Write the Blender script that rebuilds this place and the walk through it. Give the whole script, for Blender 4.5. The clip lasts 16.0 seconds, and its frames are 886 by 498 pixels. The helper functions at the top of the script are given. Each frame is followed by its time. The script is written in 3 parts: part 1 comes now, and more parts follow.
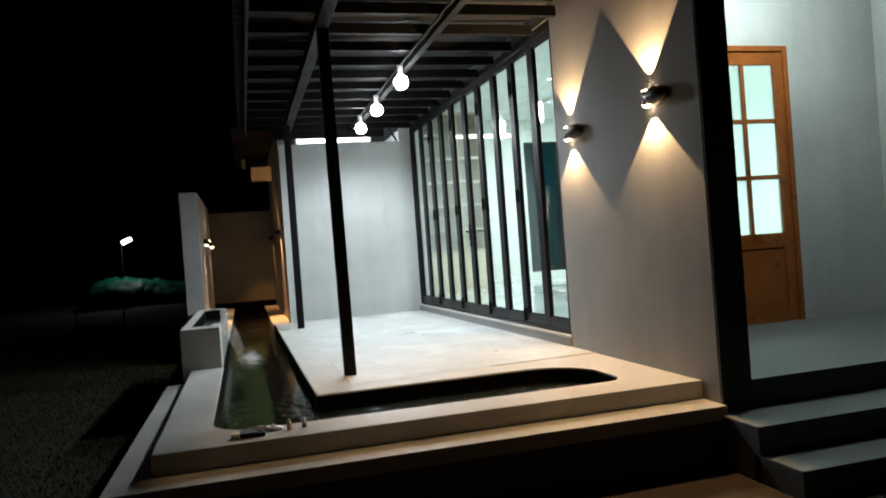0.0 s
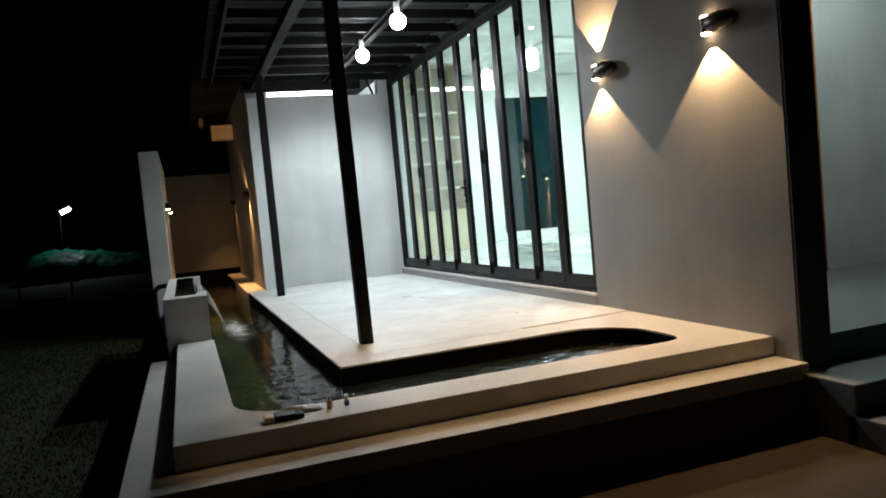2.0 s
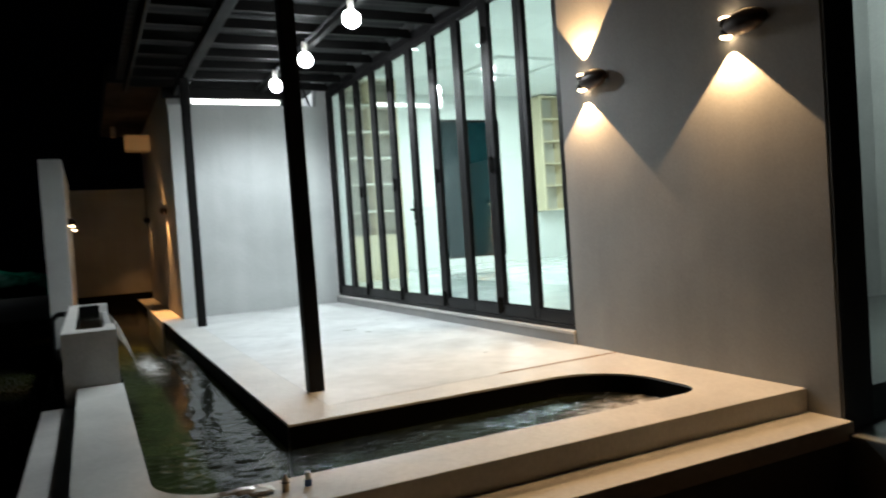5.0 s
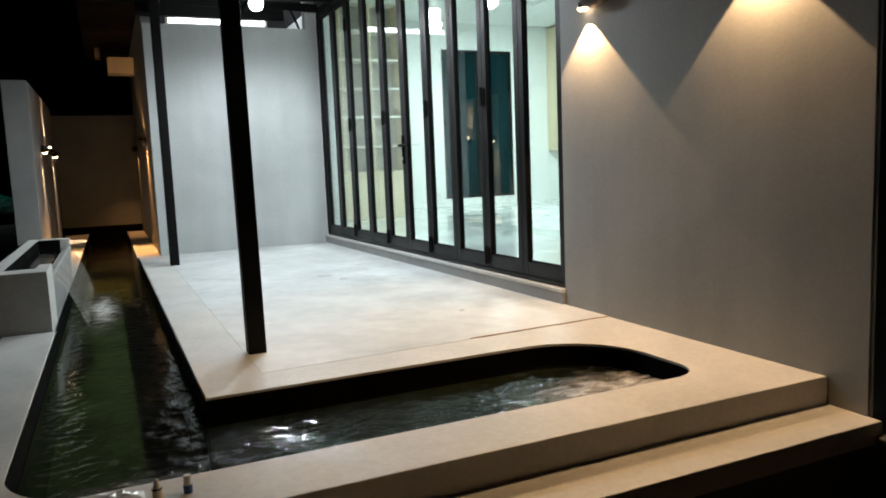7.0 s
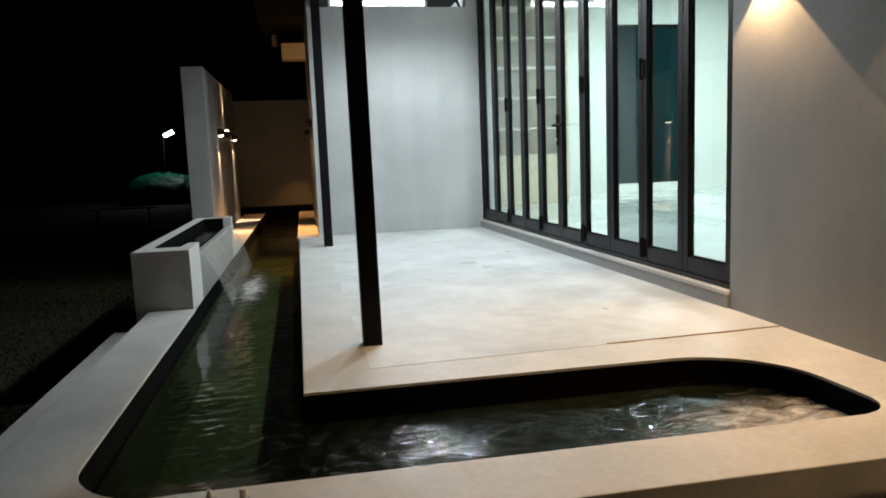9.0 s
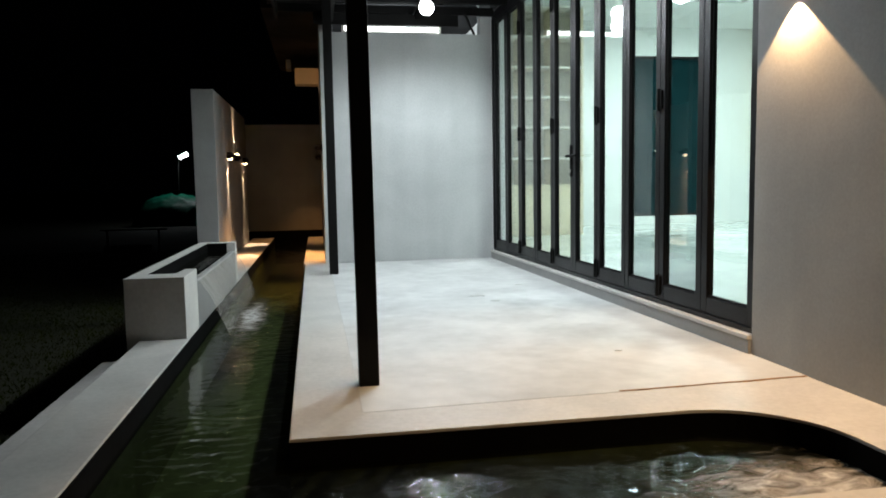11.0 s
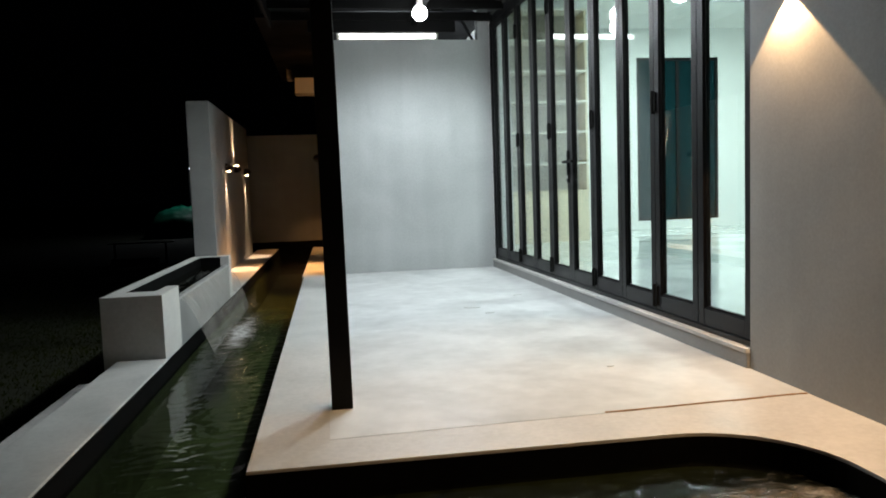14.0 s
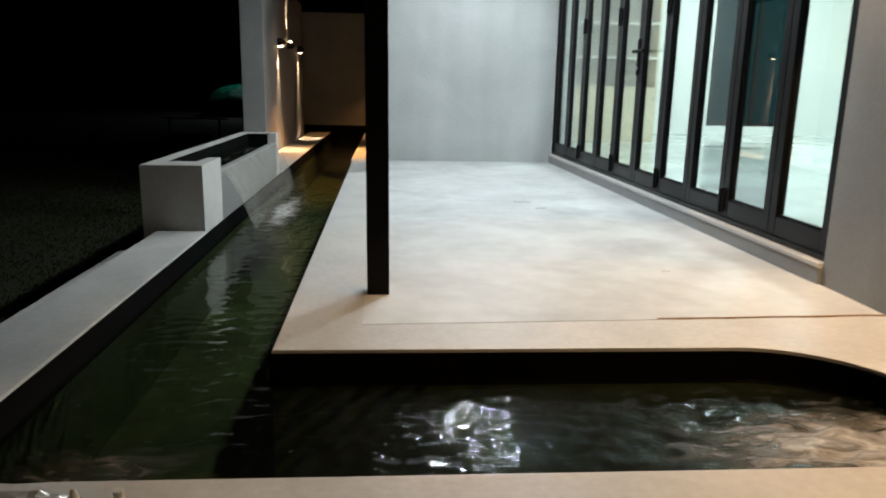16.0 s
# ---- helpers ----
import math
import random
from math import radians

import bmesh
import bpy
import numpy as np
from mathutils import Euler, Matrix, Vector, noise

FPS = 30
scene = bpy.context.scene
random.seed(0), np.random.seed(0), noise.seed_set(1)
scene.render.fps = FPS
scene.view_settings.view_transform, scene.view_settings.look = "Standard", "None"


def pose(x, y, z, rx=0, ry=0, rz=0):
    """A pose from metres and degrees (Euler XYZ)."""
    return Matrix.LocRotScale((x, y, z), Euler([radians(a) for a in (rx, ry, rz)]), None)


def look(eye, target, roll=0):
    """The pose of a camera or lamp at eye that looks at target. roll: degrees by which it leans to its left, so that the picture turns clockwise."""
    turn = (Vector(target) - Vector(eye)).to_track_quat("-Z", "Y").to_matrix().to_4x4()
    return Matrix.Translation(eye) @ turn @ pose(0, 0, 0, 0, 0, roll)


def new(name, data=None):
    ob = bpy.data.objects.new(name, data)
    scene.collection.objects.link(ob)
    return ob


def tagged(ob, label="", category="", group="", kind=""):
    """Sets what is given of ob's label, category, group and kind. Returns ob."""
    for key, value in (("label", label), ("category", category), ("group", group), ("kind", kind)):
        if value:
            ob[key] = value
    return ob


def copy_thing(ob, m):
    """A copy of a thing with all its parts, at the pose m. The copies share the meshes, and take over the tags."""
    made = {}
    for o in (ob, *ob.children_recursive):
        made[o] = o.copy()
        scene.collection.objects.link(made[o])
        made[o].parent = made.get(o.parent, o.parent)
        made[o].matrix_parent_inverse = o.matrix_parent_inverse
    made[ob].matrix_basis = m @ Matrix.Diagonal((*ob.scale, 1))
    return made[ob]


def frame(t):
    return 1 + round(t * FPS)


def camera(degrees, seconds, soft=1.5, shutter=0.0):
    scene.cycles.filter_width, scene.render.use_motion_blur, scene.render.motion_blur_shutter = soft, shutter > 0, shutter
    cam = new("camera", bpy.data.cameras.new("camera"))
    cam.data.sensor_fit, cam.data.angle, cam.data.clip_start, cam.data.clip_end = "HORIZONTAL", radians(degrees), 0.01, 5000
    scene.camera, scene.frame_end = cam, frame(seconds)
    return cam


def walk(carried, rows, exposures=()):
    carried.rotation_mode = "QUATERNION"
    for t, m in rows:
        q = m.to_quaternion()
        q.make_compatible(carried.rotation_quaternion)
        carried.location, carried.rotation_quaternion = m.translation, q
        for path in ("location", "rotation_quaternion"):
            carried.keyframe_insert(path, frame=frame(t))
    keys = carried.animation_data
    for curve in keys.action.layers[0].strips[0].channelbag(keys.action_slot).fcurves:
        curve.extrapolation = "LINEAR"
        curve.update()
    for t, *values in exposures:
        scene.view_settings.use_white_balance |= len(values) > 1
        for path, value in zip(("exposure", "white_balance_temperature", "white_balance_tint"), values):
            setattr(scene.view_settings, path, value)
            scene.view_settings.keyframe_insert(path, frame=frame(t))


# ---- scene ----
cam = camera(62.7, 16.0, soft=1.8, shutter=0.5)
PATH = [
    (0, (0.148, 0.164, 1.458), (0.677, 2.092, 1.453), -4.2),
    (0.5, (0.032, 0.266, 1.461), (0.606, 2.181, 1.394), -2.2),
    (1, (-0.091, 0.465, 1.415), (0.459, 2.388, 1.403), -3.5),
    (1.5, (-0.181, 0.708, 1.384), (0.402, 2.62, 1.341), -5.7),
    (2, (-0.248, 0.889, 1.407), (0.418, 2.772, 1.296), -5.3),
    (2.5, (-0.393, 1.043, 1.427), (0.306, 2.916, 1.372), -4.7),
    (3, (-0.439, 1.137, 1.414), (0.279, 3.001, 1.339), -4.4),
    (3.5, (-0.363, 1.276, 1.435), (0.279, 3.17, 1.418), -5.5),
    (4, (-0.272, 1.383, 1.444), (0.373, 3.276, 1.485), -8.2),
    (4.5, (-0.249, 1.507, 1.417), (0.509, 3.358, 1.381), -6.3),
    (5, (-0.252, 1.737, 1.409), (0.624, 3.534, 1.352), -3.9),
    (5.2, (-0.228, 1.794, 1.422), (0.717, 3.552, 1.289), -3.9),
    (7.3, (0.33, 2.261, 1.418), (1.106, 4.09, 1.189), -2.6),
    (7.5, (0.352, 2.312, 1.419), (1.092, 4.156, 1.192), -3.0),
    (8, (0.4, 2.392, 1.4), (1.022, 4.273, 1.125), -3.3),
    (8.5, (0.5, 2.447, 1.39), (0.94, 4.382, 1.139), -2.5),
    (9, (0.617, 2.481, 1.391), (0.981, 4.431, 1.139), -2.2),
    (11.3, (0.698, 2.726, 1.404), (1.036, 4.69, 1.23), -0.8),
    (11.5, (0.702, 2.756, 1.395), (1.094, 4.707, 1.193), -0.4),
    (12, (0.731, 2.767, 1.403), (1.119, 4.718, 1.204), -1.4),
    (12.5, (0.791, 2.778, 1.413), (1.17, 4.736, 1.257), -2.9),
    (13, (0.822, 2.822, 1.414), (1.152, 4.789, 1.273), -3.2),
    (13.5, (0.854, 2.792, 1.418), (1.162, 4.763, 1.274), -3.6),
    (14, (0.9, 2.81, 1.42), (1.191, 4.783, 1.261), -2.0),
    (14.5, (0.956, 2.822, 1.395), (1.182, 4.796, 1.167), 0.1),
    (15, (0.977, 2.844, 1.371), (1.152, 4.8, 0.989), 0.8),
    (15.5, (0.969, 2.899, 1.362), (1.166, 4.851, 0.973), 2.0),
    (16, (0.943, 3.026, 1.344), (1.089, 4.971, 0.904), 1.2),
]
walk(cam, [(t, look(eye, target, roll)) for t, eye, target, roll in PATH],
     exposures=((0, 0.14), (5, 0.12), (7.5, -0.03), (11.3, -0.06), (13.5, -0.13), (16, -0.08)))

# ---- world and light ----
world = bpy.data.worlds.new("night")
world.use_nodes = True
scene.world = world
sky = world.node_tree.nodes["Background"]
sky.inputs["Color"].default_value = (0.35, 0.45, 0.7, 1)
sky.inputs["Strength"].default_value = 0.0002

WARM = (1.0, 0.69, 0.41)
WALL_WARM = (1.0, 0.63, 0.31)
AMBER = (1.0, 0.47, 0.15)
COOL = (0.86, 0.95, 1.0)
MINT = (0.85, 1.0, 0.975)


def lamp(name, kind, place, target, watts, colour, size=0.05, cone=90, blend=0.15):
    data = bpy.data.lights.new(name, kind)
    data.energy, data.color = watts, colour
    if kind == "AREA":
        data.shape, data.size, data.size_y = "RECTANGLE", size[0], size[1]
    else:
        data.shadow_soft_size = size
    if kind == "SPOT":
        data.spot_size, data.spot_blend = radians(cone), blend
    ob = new(name, data)
    ob.matrix_world = look(place, target) if target else pose(*place)
    return ob


WALL_X = 2.88          # face of the house wall
LIGHTS_Y = (7.40, 8.80, 10.05)
WALL_LAMPS = ((4.500, 2.358), (5.745, 2.33))
PILLAR_LAMPS = ((12.5, -1), (13.35, 1), (14.5, -1))
PASSAGE_FILLS = ((12.4, 210.0, 0.62), (15.5, 40.0, 0.30))
DECK_W, WALL_W, ROOM_W = 116.0, 92.0, 205.0
for y in LIGHTS_Y:
    lamp("deck_light", "SPOT", (1.82, y, 3.04), (1.82, y, 0), DECK_W, COOL, 0.075, 172, 0.7)
for y, z in WALL_LAMPS:
    lamp("wall_light_down", "SPOT", (WALL_X - 0.044, y + 0.012, z - 0.070), (WALL_X - 0.25, y + 0.012, z - 1), WALL_W, WALL_WARM, 0.006, 96, 0.08)
    lamp("wall_light_up", "SPOT", (WALL_X - 0.044, y + 0.012, z + 0.070), (WALL_X - 0.40, y + 0.012, z + 1), WALL_W * 1.9, WALL_WARM, 0.006, 92, 0.08)
for y, way in PILLAR_LAMPS:
    lamp("pillar_light", "SPOT", (-0.423, y - 0.012, 1.82 + 0.070 * way), (-0.425, y - 0.012, 1.82 + way), 165.0, WARM, 0.006, 34, 0.25)
# added amber spots that give the passage its glow; their true source is unknown
for y, watts, lean in PASSAGE_FILLS:
    lamp("passage_fill_down", "SPOT", (0.728, y + 0.012, 1.840), (0.728 - lean, y - 0.25, 0), watts, AMBER, 0.03, 84, 0.8)
lamp("passage_fill_up", "SPOT", (0.728, 12.412, 1.960), (0.48, 14.2, 3.15), 95.0, AMBER, 0.03, 50, 0.8)
# two area fills added to give the room its mint brightness
lamp("room_fill", "AREA", (6.9, 9.2, 4.10), (6.9, 9.2, 0), ROOM_W, MINT, (1.2, 1.2))
lamp("room_fill", "AREA", (6.6, 12.6, 4.10), (6.6, 12.6, 0), ROOM_W, MINT, (1.2, 1.2))
lamp("tube_light", "AREA", (1.60, 11.40, 3.22), (1.60, 12.6, 3.75), 34.0, COOL, (1.0, 0.06))
# fill light added to brighten the porch and its door
lamp("porch_fill", "POINT", (4.7, 5.1, 3.70), None, 92.0, (0.85, 1.0, 0.95), 0.08)
lamp("street_light", "SPOT", (-4.42, 32.70, 2.54), (-5.2, 32.4, 0.0), 40.0, COOL, 0.1, 168, 0.6)

# ---- materials ----


def material(name, colour, rough=0.6, vary=0.15, grain=30.0, bump=0.1, metal=0.0, patch=1.5, spec=0.5, streaks=0.0):
    """A surface with variation at two scales and a fine relief."""
    m = bpy.data.materials.new(name)
    m.use_nodes = True
    nt = m.node_tree
    bsdf = nt.nodes["Principled BSDF"]
    geo = nt.nodes.new("ShaderNodeNewGeometry")
    fine, wide = nt.nodes.new("ShaderNodeTexNoise"), nt.nodes.new("ShaderNodeTexNoise")
    for n, s, d in ((fine, grain, 6), (wide, patch, 5)):
        n.inputs["Scale"].default_value, n.inputs["Detail"].default_value = s, d
        nt.links.new(geo.outputs["Position"], n.inputs["Vector"])
    wide.inputs["Distortion"].default_value = 0.6
    both = nt.nodes.new("ShaderNodeMath")
    both.operation = "MULTIPLY_ADD"
    both.inputs[1].default_value = 0.35
    nt.links.new(fine.outputs["Fac"], both.inputs[0])
    half = nt.nodes.new("ShaderNodeMath")
    half.operation = "MULTIPLY"
    half.inputs[1].default_value = 0.65
    nt.links.new(wide.outputs["Fac"], half.inputs[0])
    nt.links.new(half.outputs[0], both.inputs[2])
    ramp = nt.nodes.new("ShaderNodeMapRange")
    ramp.inputs["From Min"].default_value, ramp.inputs["From Max"].default_value = 0.3, 0.7
    ramp.inputs["To Min"].default_value, ramp.inputs["To Max"].default_value = 1 - vary, 1 + vary
    if streaks:
        # faint upright roller or trowel marks
        squash, marks, more = nt.nodes.new("ShaderNodeVectorMath"), nt.nodes.new("ShaderNodeTexNoise"), nt.nodes.new("ShaderNodeMath")
        squash.operation, squash.inputs[1].default_value = "MULTIPLY", (5.0, 5.0, 0.35)
        marks.inputs["Scale"].default_value, marks.inputs["Detail"].default_value = 1.0, 4
        more.operation, more.inputs[1].default_value = "MULTIPLY_ADD", streaks
        nt.links.new(geo.outputs["Position"], squash.inputs[0])
        nt.links.new(squash.outputs[0], marks.inputs["Vector"])
        nt.links.new(marks.outputs["Fac"], more.inputs[0])
        nt.links.new(both.outputs[0], more.inputs[2])
        ramp.inputs["From Min"].default_value, ramp.inputs["From Max"].default_value = 0.3 + 0.5 * streaks, 0.7 + 0.5 * streaks
        nt.links.new(more.outputs[0], ramp.inputs["Value"])
    else:
        nt.links.new(both.outputs[0], ramp.inputs["Value"])
    tint = nt.nodes.new("ShaderNodeVectorMath")
    tint.operation = "SCALE"
    tint.inputs[0].default_value = colour
    nt.links.new(ramp.outputs[0], tint.inputs["Scale"])
    nt.links.new(tint.outputs[0], bsdf.inputs["Base Color"])
    gloss = nt.nodes.new("ShaderNodeMapRange")
    gloss.inputs["From Min"].default_value, gloss.inputs["From Max"].default_value = 0.3, 0.7
    gloss.inputs["To Min"].default_value, gloss.inputs["To Max"].default_value = max(0.02, rough - 0.1), min(1, rough + 0.1)
    nt.links.new(wide.outputs["Fac"], gloss.inputs["Value"])
    nt.links.new(gloss.outputs[0], bsdf.inputs["Roughness"])
    relief = nt.nodes.new("ShaderNodeBump")
    relief.inputs["Strength"].default_value, relief.inputs["Distance"].default_value = bump, 0.01
    nt.links.new(fine.outputs["Fac"], relief.inputs["Height"])
    nt.links.new(relief.outputs[0], bsdf.inputs["Normal"])
    bsdf.inputs["Metallic"].default_value = metal
    bsdf.inputs["Specular IOR Level"].default_value = spec
    return m


def glowing(name, colour, strength):
    m = bpy.data.materials.new(name)
    m.use_nodes = True
    bsdf = m.node_tree.nodes["Principled BSDF"]
    bsdf.inputs["Base Color"].default_value = (0.8, 0.8, 0.8, 1)
    bsdf.inputs["Emission Color"].default_value = (*colour, 1)
    bsdf.inputs["Emission Strength"].default_value = strength
    return m


def pane_material(name, tint):
    m = bpy.data.materials.new(name)
    m.use_nodes = True
    nt = m.node_tree
    nt.nodes.remove(nt.nodes["Principled BSDF"])
    clear, shine, mix, face, steep, share = (nt.nodes.new("ShaderNode" + k) for k in ("BsdfTransparent", "BsdfGlossy", "MixShader", "LayerWeight", "Math", "Math"))
    clear.inputs["Color"].default_value = (*tint, 1)
    shine.inputs["Roughness"].default_value = 0.015
    face.inputs["Blend"].default_value = 0.5
    steep.operation, steep.inputs[1].default_value = "POWER", 4.0
    share.operation, share.inputs[1].default_value, share.inputs[2].default_value = "MULTIPLY_ADD", 0.85, 0.075
    nt.links.new(face.outputs["Facing"], steep.inputs[0])
    nt.links.new(steep.outputs[0], share.inputs[0])
    nt.links.new(share.outputs[0], mix.inputs[0])
    nt.links.new(clear.outputs[0], mix.inputs[1])
    nt.links.new(shine.outputs[0], mix.inputs[2])
    nt.links.new(mix.outputs[0], nt.nodes["Material Output"].inputs["Surface"])
    return m


def frosted_material():
    m = bpy.data.materials.new("frosted_glass_lite")
    m.use_nodes = True
    nt = m.node_tree
    nt.nodes.remove(nt.nodes["Principled BSDF"])
    clear, milk, mix = (nt.nodes.new("ShaderNode" + k) for k in ("BsdfTransparent", "BsdfTranslucent", "MixShader"))
    clear.inputs["Color"].default_value = (0.80, 0.90, 0.87, 1)
    milk.inputs["Color"].default_value = (0.82, 0.92, 0.89, 1)
    mix.inputs[0].default_value = 0.45
    nt.links.new(clear.outputs[0], mix.inputs[1])
    nt.links.new(milk.outputs[0], mix.inputs[2])
    nt.links.new(mix.outputs[0], nt.nodes["Material Output"].inputs["Surface"])
    return m


def water_material():
    """Dark pond water with ripples, and white foam round the inlets."""
    m = bpy.data.materials.new("pond_water")
    m.use_nodes = True
    nt = m.node_tree
    bsdf = nt.nodes["Principled BSDF"]
    geo = nt.nodes.new("ShaderNodeNewGeometry")
    ripple, froth, streak = (nt.nodes.new("ShaderNodeTexNoise") for _ in range(3))
    for n, s, d in ((ripple, 34, 2), (froth, 13, 12), (streak, 5, 4)):
        n.inputs["Scale"].default_value, n.inputs["Detail"].default_value = s, d
        nt.links.new(geo.outputs["Position"], n.inputs["Vector"])
    # the froth is drawn out along the stream
    drawn = nt.nodes.new("ShaderNodeVectorMath")
    drawn.operation, drawn.inputs[1].default_value = "MULTIPLY", (0.55, 1.25, 1.0)
    nt.links.new(geo.outputs["Position"], drawn.inputs[0])
    nt.links.new(drawn.outputs[0], froth.inputs["Vector"])
    froth.inputs["Distortion"].default_value = 1.1
    froth.inputs["Roughness"].default_value = 0.66
    total = None
    # foam: centre x, y, half length x, half length y, strength
    for cx, cy, rx, ry, k in ((0.15, 8.45, 0.17, 1.15, 0.66), (2.26, 4.76, 0.62, 0.32, 0.64), (0.22, 4.70, 0.34, 0.26, 0.38)):
        off = nt.nodes.new("ShaderNodeVectorMath")
        off.operation = "SUBTRACT"
        off.inputs[1].default_value = (cx, cy, 0.39)
        nt.links.new(geo.outputs["Position"], off.inputs[0])
        part_ = nt.nodes.new("ShaderNodeVectorMath")
        part_.operation = "MULTIPLY"
        part_.inputs[1].default_value = (1 / rx, 1 / ry, 0)
        nt.links.new(off.outputs[0], part_.inputs[0])
        far = nt.nodes.new("ShaderNodeVectorMath")
        far.operation = "LENGTH"
        nt.links.new(part_.outputs[0], far.inputs[0])
        near = nt.nodes.new("ShaderNodeMapRange")
        near.inputs["From Min"].default_value, near.inputs["From Max"].default_value = 0.2, 1.25
        near.inputs["To Min"].default_value, near.inputs["To Max"].default_value = k, 0
        nt.links.new(far.outputs["Value"], near.inputs["Value"])
        if total is None:
            total = near.outputs[0]
        else:
            add = nt.nodes.new("ShaderNodeMath")
            add.operation = "MAXIMUM"
            nt.links.new(total, add.inputs[0])
            nt.links.new(near.outputs[0], add.inputs[1])
            total = add.outputs[0]
    lift = nt.nodes.new("ShaderNodeMath")
    lift.operation = "ADD"
    nt.links.new(total, lift.inputs[0])
    nt.links.new(froth.outputs["Fac"], lift.inputs[1])
    cut = nt.nodes.new("ShaderNodeMapRange")
    cut.inputs["From Min"].default_value, cut.inputs["From Max"].default_value = 0.72, 1.42
    nt.links.new(lift.outputs[0], cut.inputs["Value"])
    tint = nt.nodes.new("ShaderNodeValToRGB")
    stops = tint.color_ramp.elements
    stops[0].position, stops[0].color = 0.0, (0.030, 0.034, 0.020, 1)
    stops[1].position, stops[1].color = 0.82, (0.68, 0.68, 0.67, 1)
    for spot, colour in ((0.20, (0.045, 0.042, 0.028, 1)), (0.38, (0.10, 0.086, 0.066, 1)), (0.56, (0.29, 0.275, 0.26, 1))):
        stops.new(spot).color = colour
    nt.links.new(cut.outputs[0], tint.inputs["Fac"])
    nt.links.new(tint.outputs["Color"], bsdf.inputs["Base Color"])
    bsdf.inputs["Roughness"].default_value = 0.5
    # clear green water with a mirror sheen, under the froth
    clear, shine, water, sheen, whole, cover = (nt.nodes.new("ShaderNode" + k) for k in ("BsdfTransparent", "BsdfGlossy", "MixShader", "Fresnel", "MixShader", "MapRange"))
    clear.inputs["Color"].default_value = (0.72, 0.80, 0.62, 1)
    shine.inputs["Roughness"].default_value = 0.015
    sheen.inputs["IOR"].default_value = 1.33
    cover.inputs["From Max"].default_value = 0.45
    cover.inputs["To Min"].default_value = 0.04
    nt.links.new(cut.outputs[0], cover.inputs["Value"])
    nt.links.new(sheen.outputs[0], water.inputs[0])
    nt.links.new(clear.outputs[0], water.inputs[1])
    nt.links.new(shine.outputs[0], water.inputs[2])
    nt.links.new(cover.outputs[0], whole.inputs[0])
    nt.links.new(water.outputs[0], whole.inputs[1])
    nt.links.new(bsdf.outputs[0], whole.inputs[2])
    nt.links.new(whole.outputs[0], nt.nodes["Material Output"].inputs["Surface"])
    relief = nt.nodes.new("ShaderNodeBump")
    relief.inputs["Strength"].default_value, relief.inputs["Distance"].default_value = 1.0, 0.003
    calm = nt.nodes.new("ShaderNodeMapRange")
    calm.inputs["From Min"].default_value, calm.inputs["From Max"].default_value = 0.40, 0.62
    calm.inputs["To Min"].default_value, calm.inputs["To Max"].default_value = 0.25, 1.0
    nt.links.new(streak.outputs["Fac"], calm.inputs["Value"])
    # the long reach is stiller than the corner and the end where the water is pumped in
    place, still, less = nt.nodes.new("ShaderNodeSeparateXYZ"), nt.nodes.new("ShaderNodeMapRange"), nt.nodes.new("ShaderNodeMath")
    nt.links.new(geo.outputs["Position"], place.inputs[0])
    still.inputs["From Min"].default_value, still.inputs["From Max"].default_value = 4.9, 6.3
    still.inputs["To Min"].default_value, still.inputs["To Max"].default_value = 1.0, 0.38
    nt.links.new(place.outputs["Y"], still.inputs["Value"])
    less.operation = "MULTIPLY"
    nt.links.new(calm.outputs[0], less.inputs[0])
    nt.links.new(still.outputs[0], less.inputs[1])
    swell = nt.nodes.new("ShaderNodeMath")
    swell.operation = "MULTIPLY"
    nt.links.new(ripple.outputs["Fac"], swell.inputs[0])
    nt.links.new(less.outputs[0], swell.inputs[1])
    churn = nt.nodes.new("ShaderNodeMath")
    churn.operation = "MULTIPLY_ADD"
    churn.inputs[1].default_value = 0.9
    nt.links.new(cut.outputs[0], churn.inputs[0])
    nt.links.new(swell.outputs[0], churn.inputs[2])
    nt.links.new(churn.outputs[0], relief.inputs["Height"])
    for node in (bsdf, shine, sheen):
        nt.links.new(relief.outputs[0], node.inputs["Normal"])
    return m


CONCRETE = material("pale_concrete", (0.54, 0.525, 0.50), 0.55, 0.18, 45, 0.12, patch=2.6)
SCREED = material("polished_screed", (0.55, 0.555, 0.55), 0.52, 0.24, 9, 0.05, patch=1.9)
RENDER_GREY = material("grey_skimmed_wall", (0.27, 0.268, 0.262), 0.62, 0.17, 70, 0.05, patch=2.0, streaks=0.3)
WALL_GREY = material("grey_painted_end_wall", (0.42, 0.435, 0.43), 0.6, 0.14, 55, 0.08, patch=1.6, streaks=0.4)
DARK_GREY = material("dark_grey_surface", (0.075, 0.08, 0.082), 0.6, 0.2, 40, 0.1)
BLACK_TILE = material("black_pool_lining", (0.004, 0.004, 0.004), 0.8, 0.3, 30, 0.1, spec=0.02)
BED = material("silted_channel_bed", (0.070, 0.080, 0.042), 0.9, 0.5, 14, 0.3, patch=2.2, spec=0.05)
BLACK_METAL = material("black_powder_coat", (0.005, 0.005, 0.005), 0.55, 0.25, 120, 0.05, spec=0.12)
FRAME_BLACK = material("black_aluminium", (0.006, 0.006, 0.007), 0.40, 0.2, 140, 0.03, spec=0.25)
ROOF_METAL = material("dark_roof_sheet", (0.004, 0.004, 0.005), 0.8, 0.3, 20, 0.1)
PORCH_TILE = material("grey_porch_concrete", (0.13, 0.14, 0.14), 0.6, 0.3, 30, 0.12)
WHITE = material("white_wall_paint", (0.80, 0.81, 0.80), 0.6, 0.04, 40, 0.05)
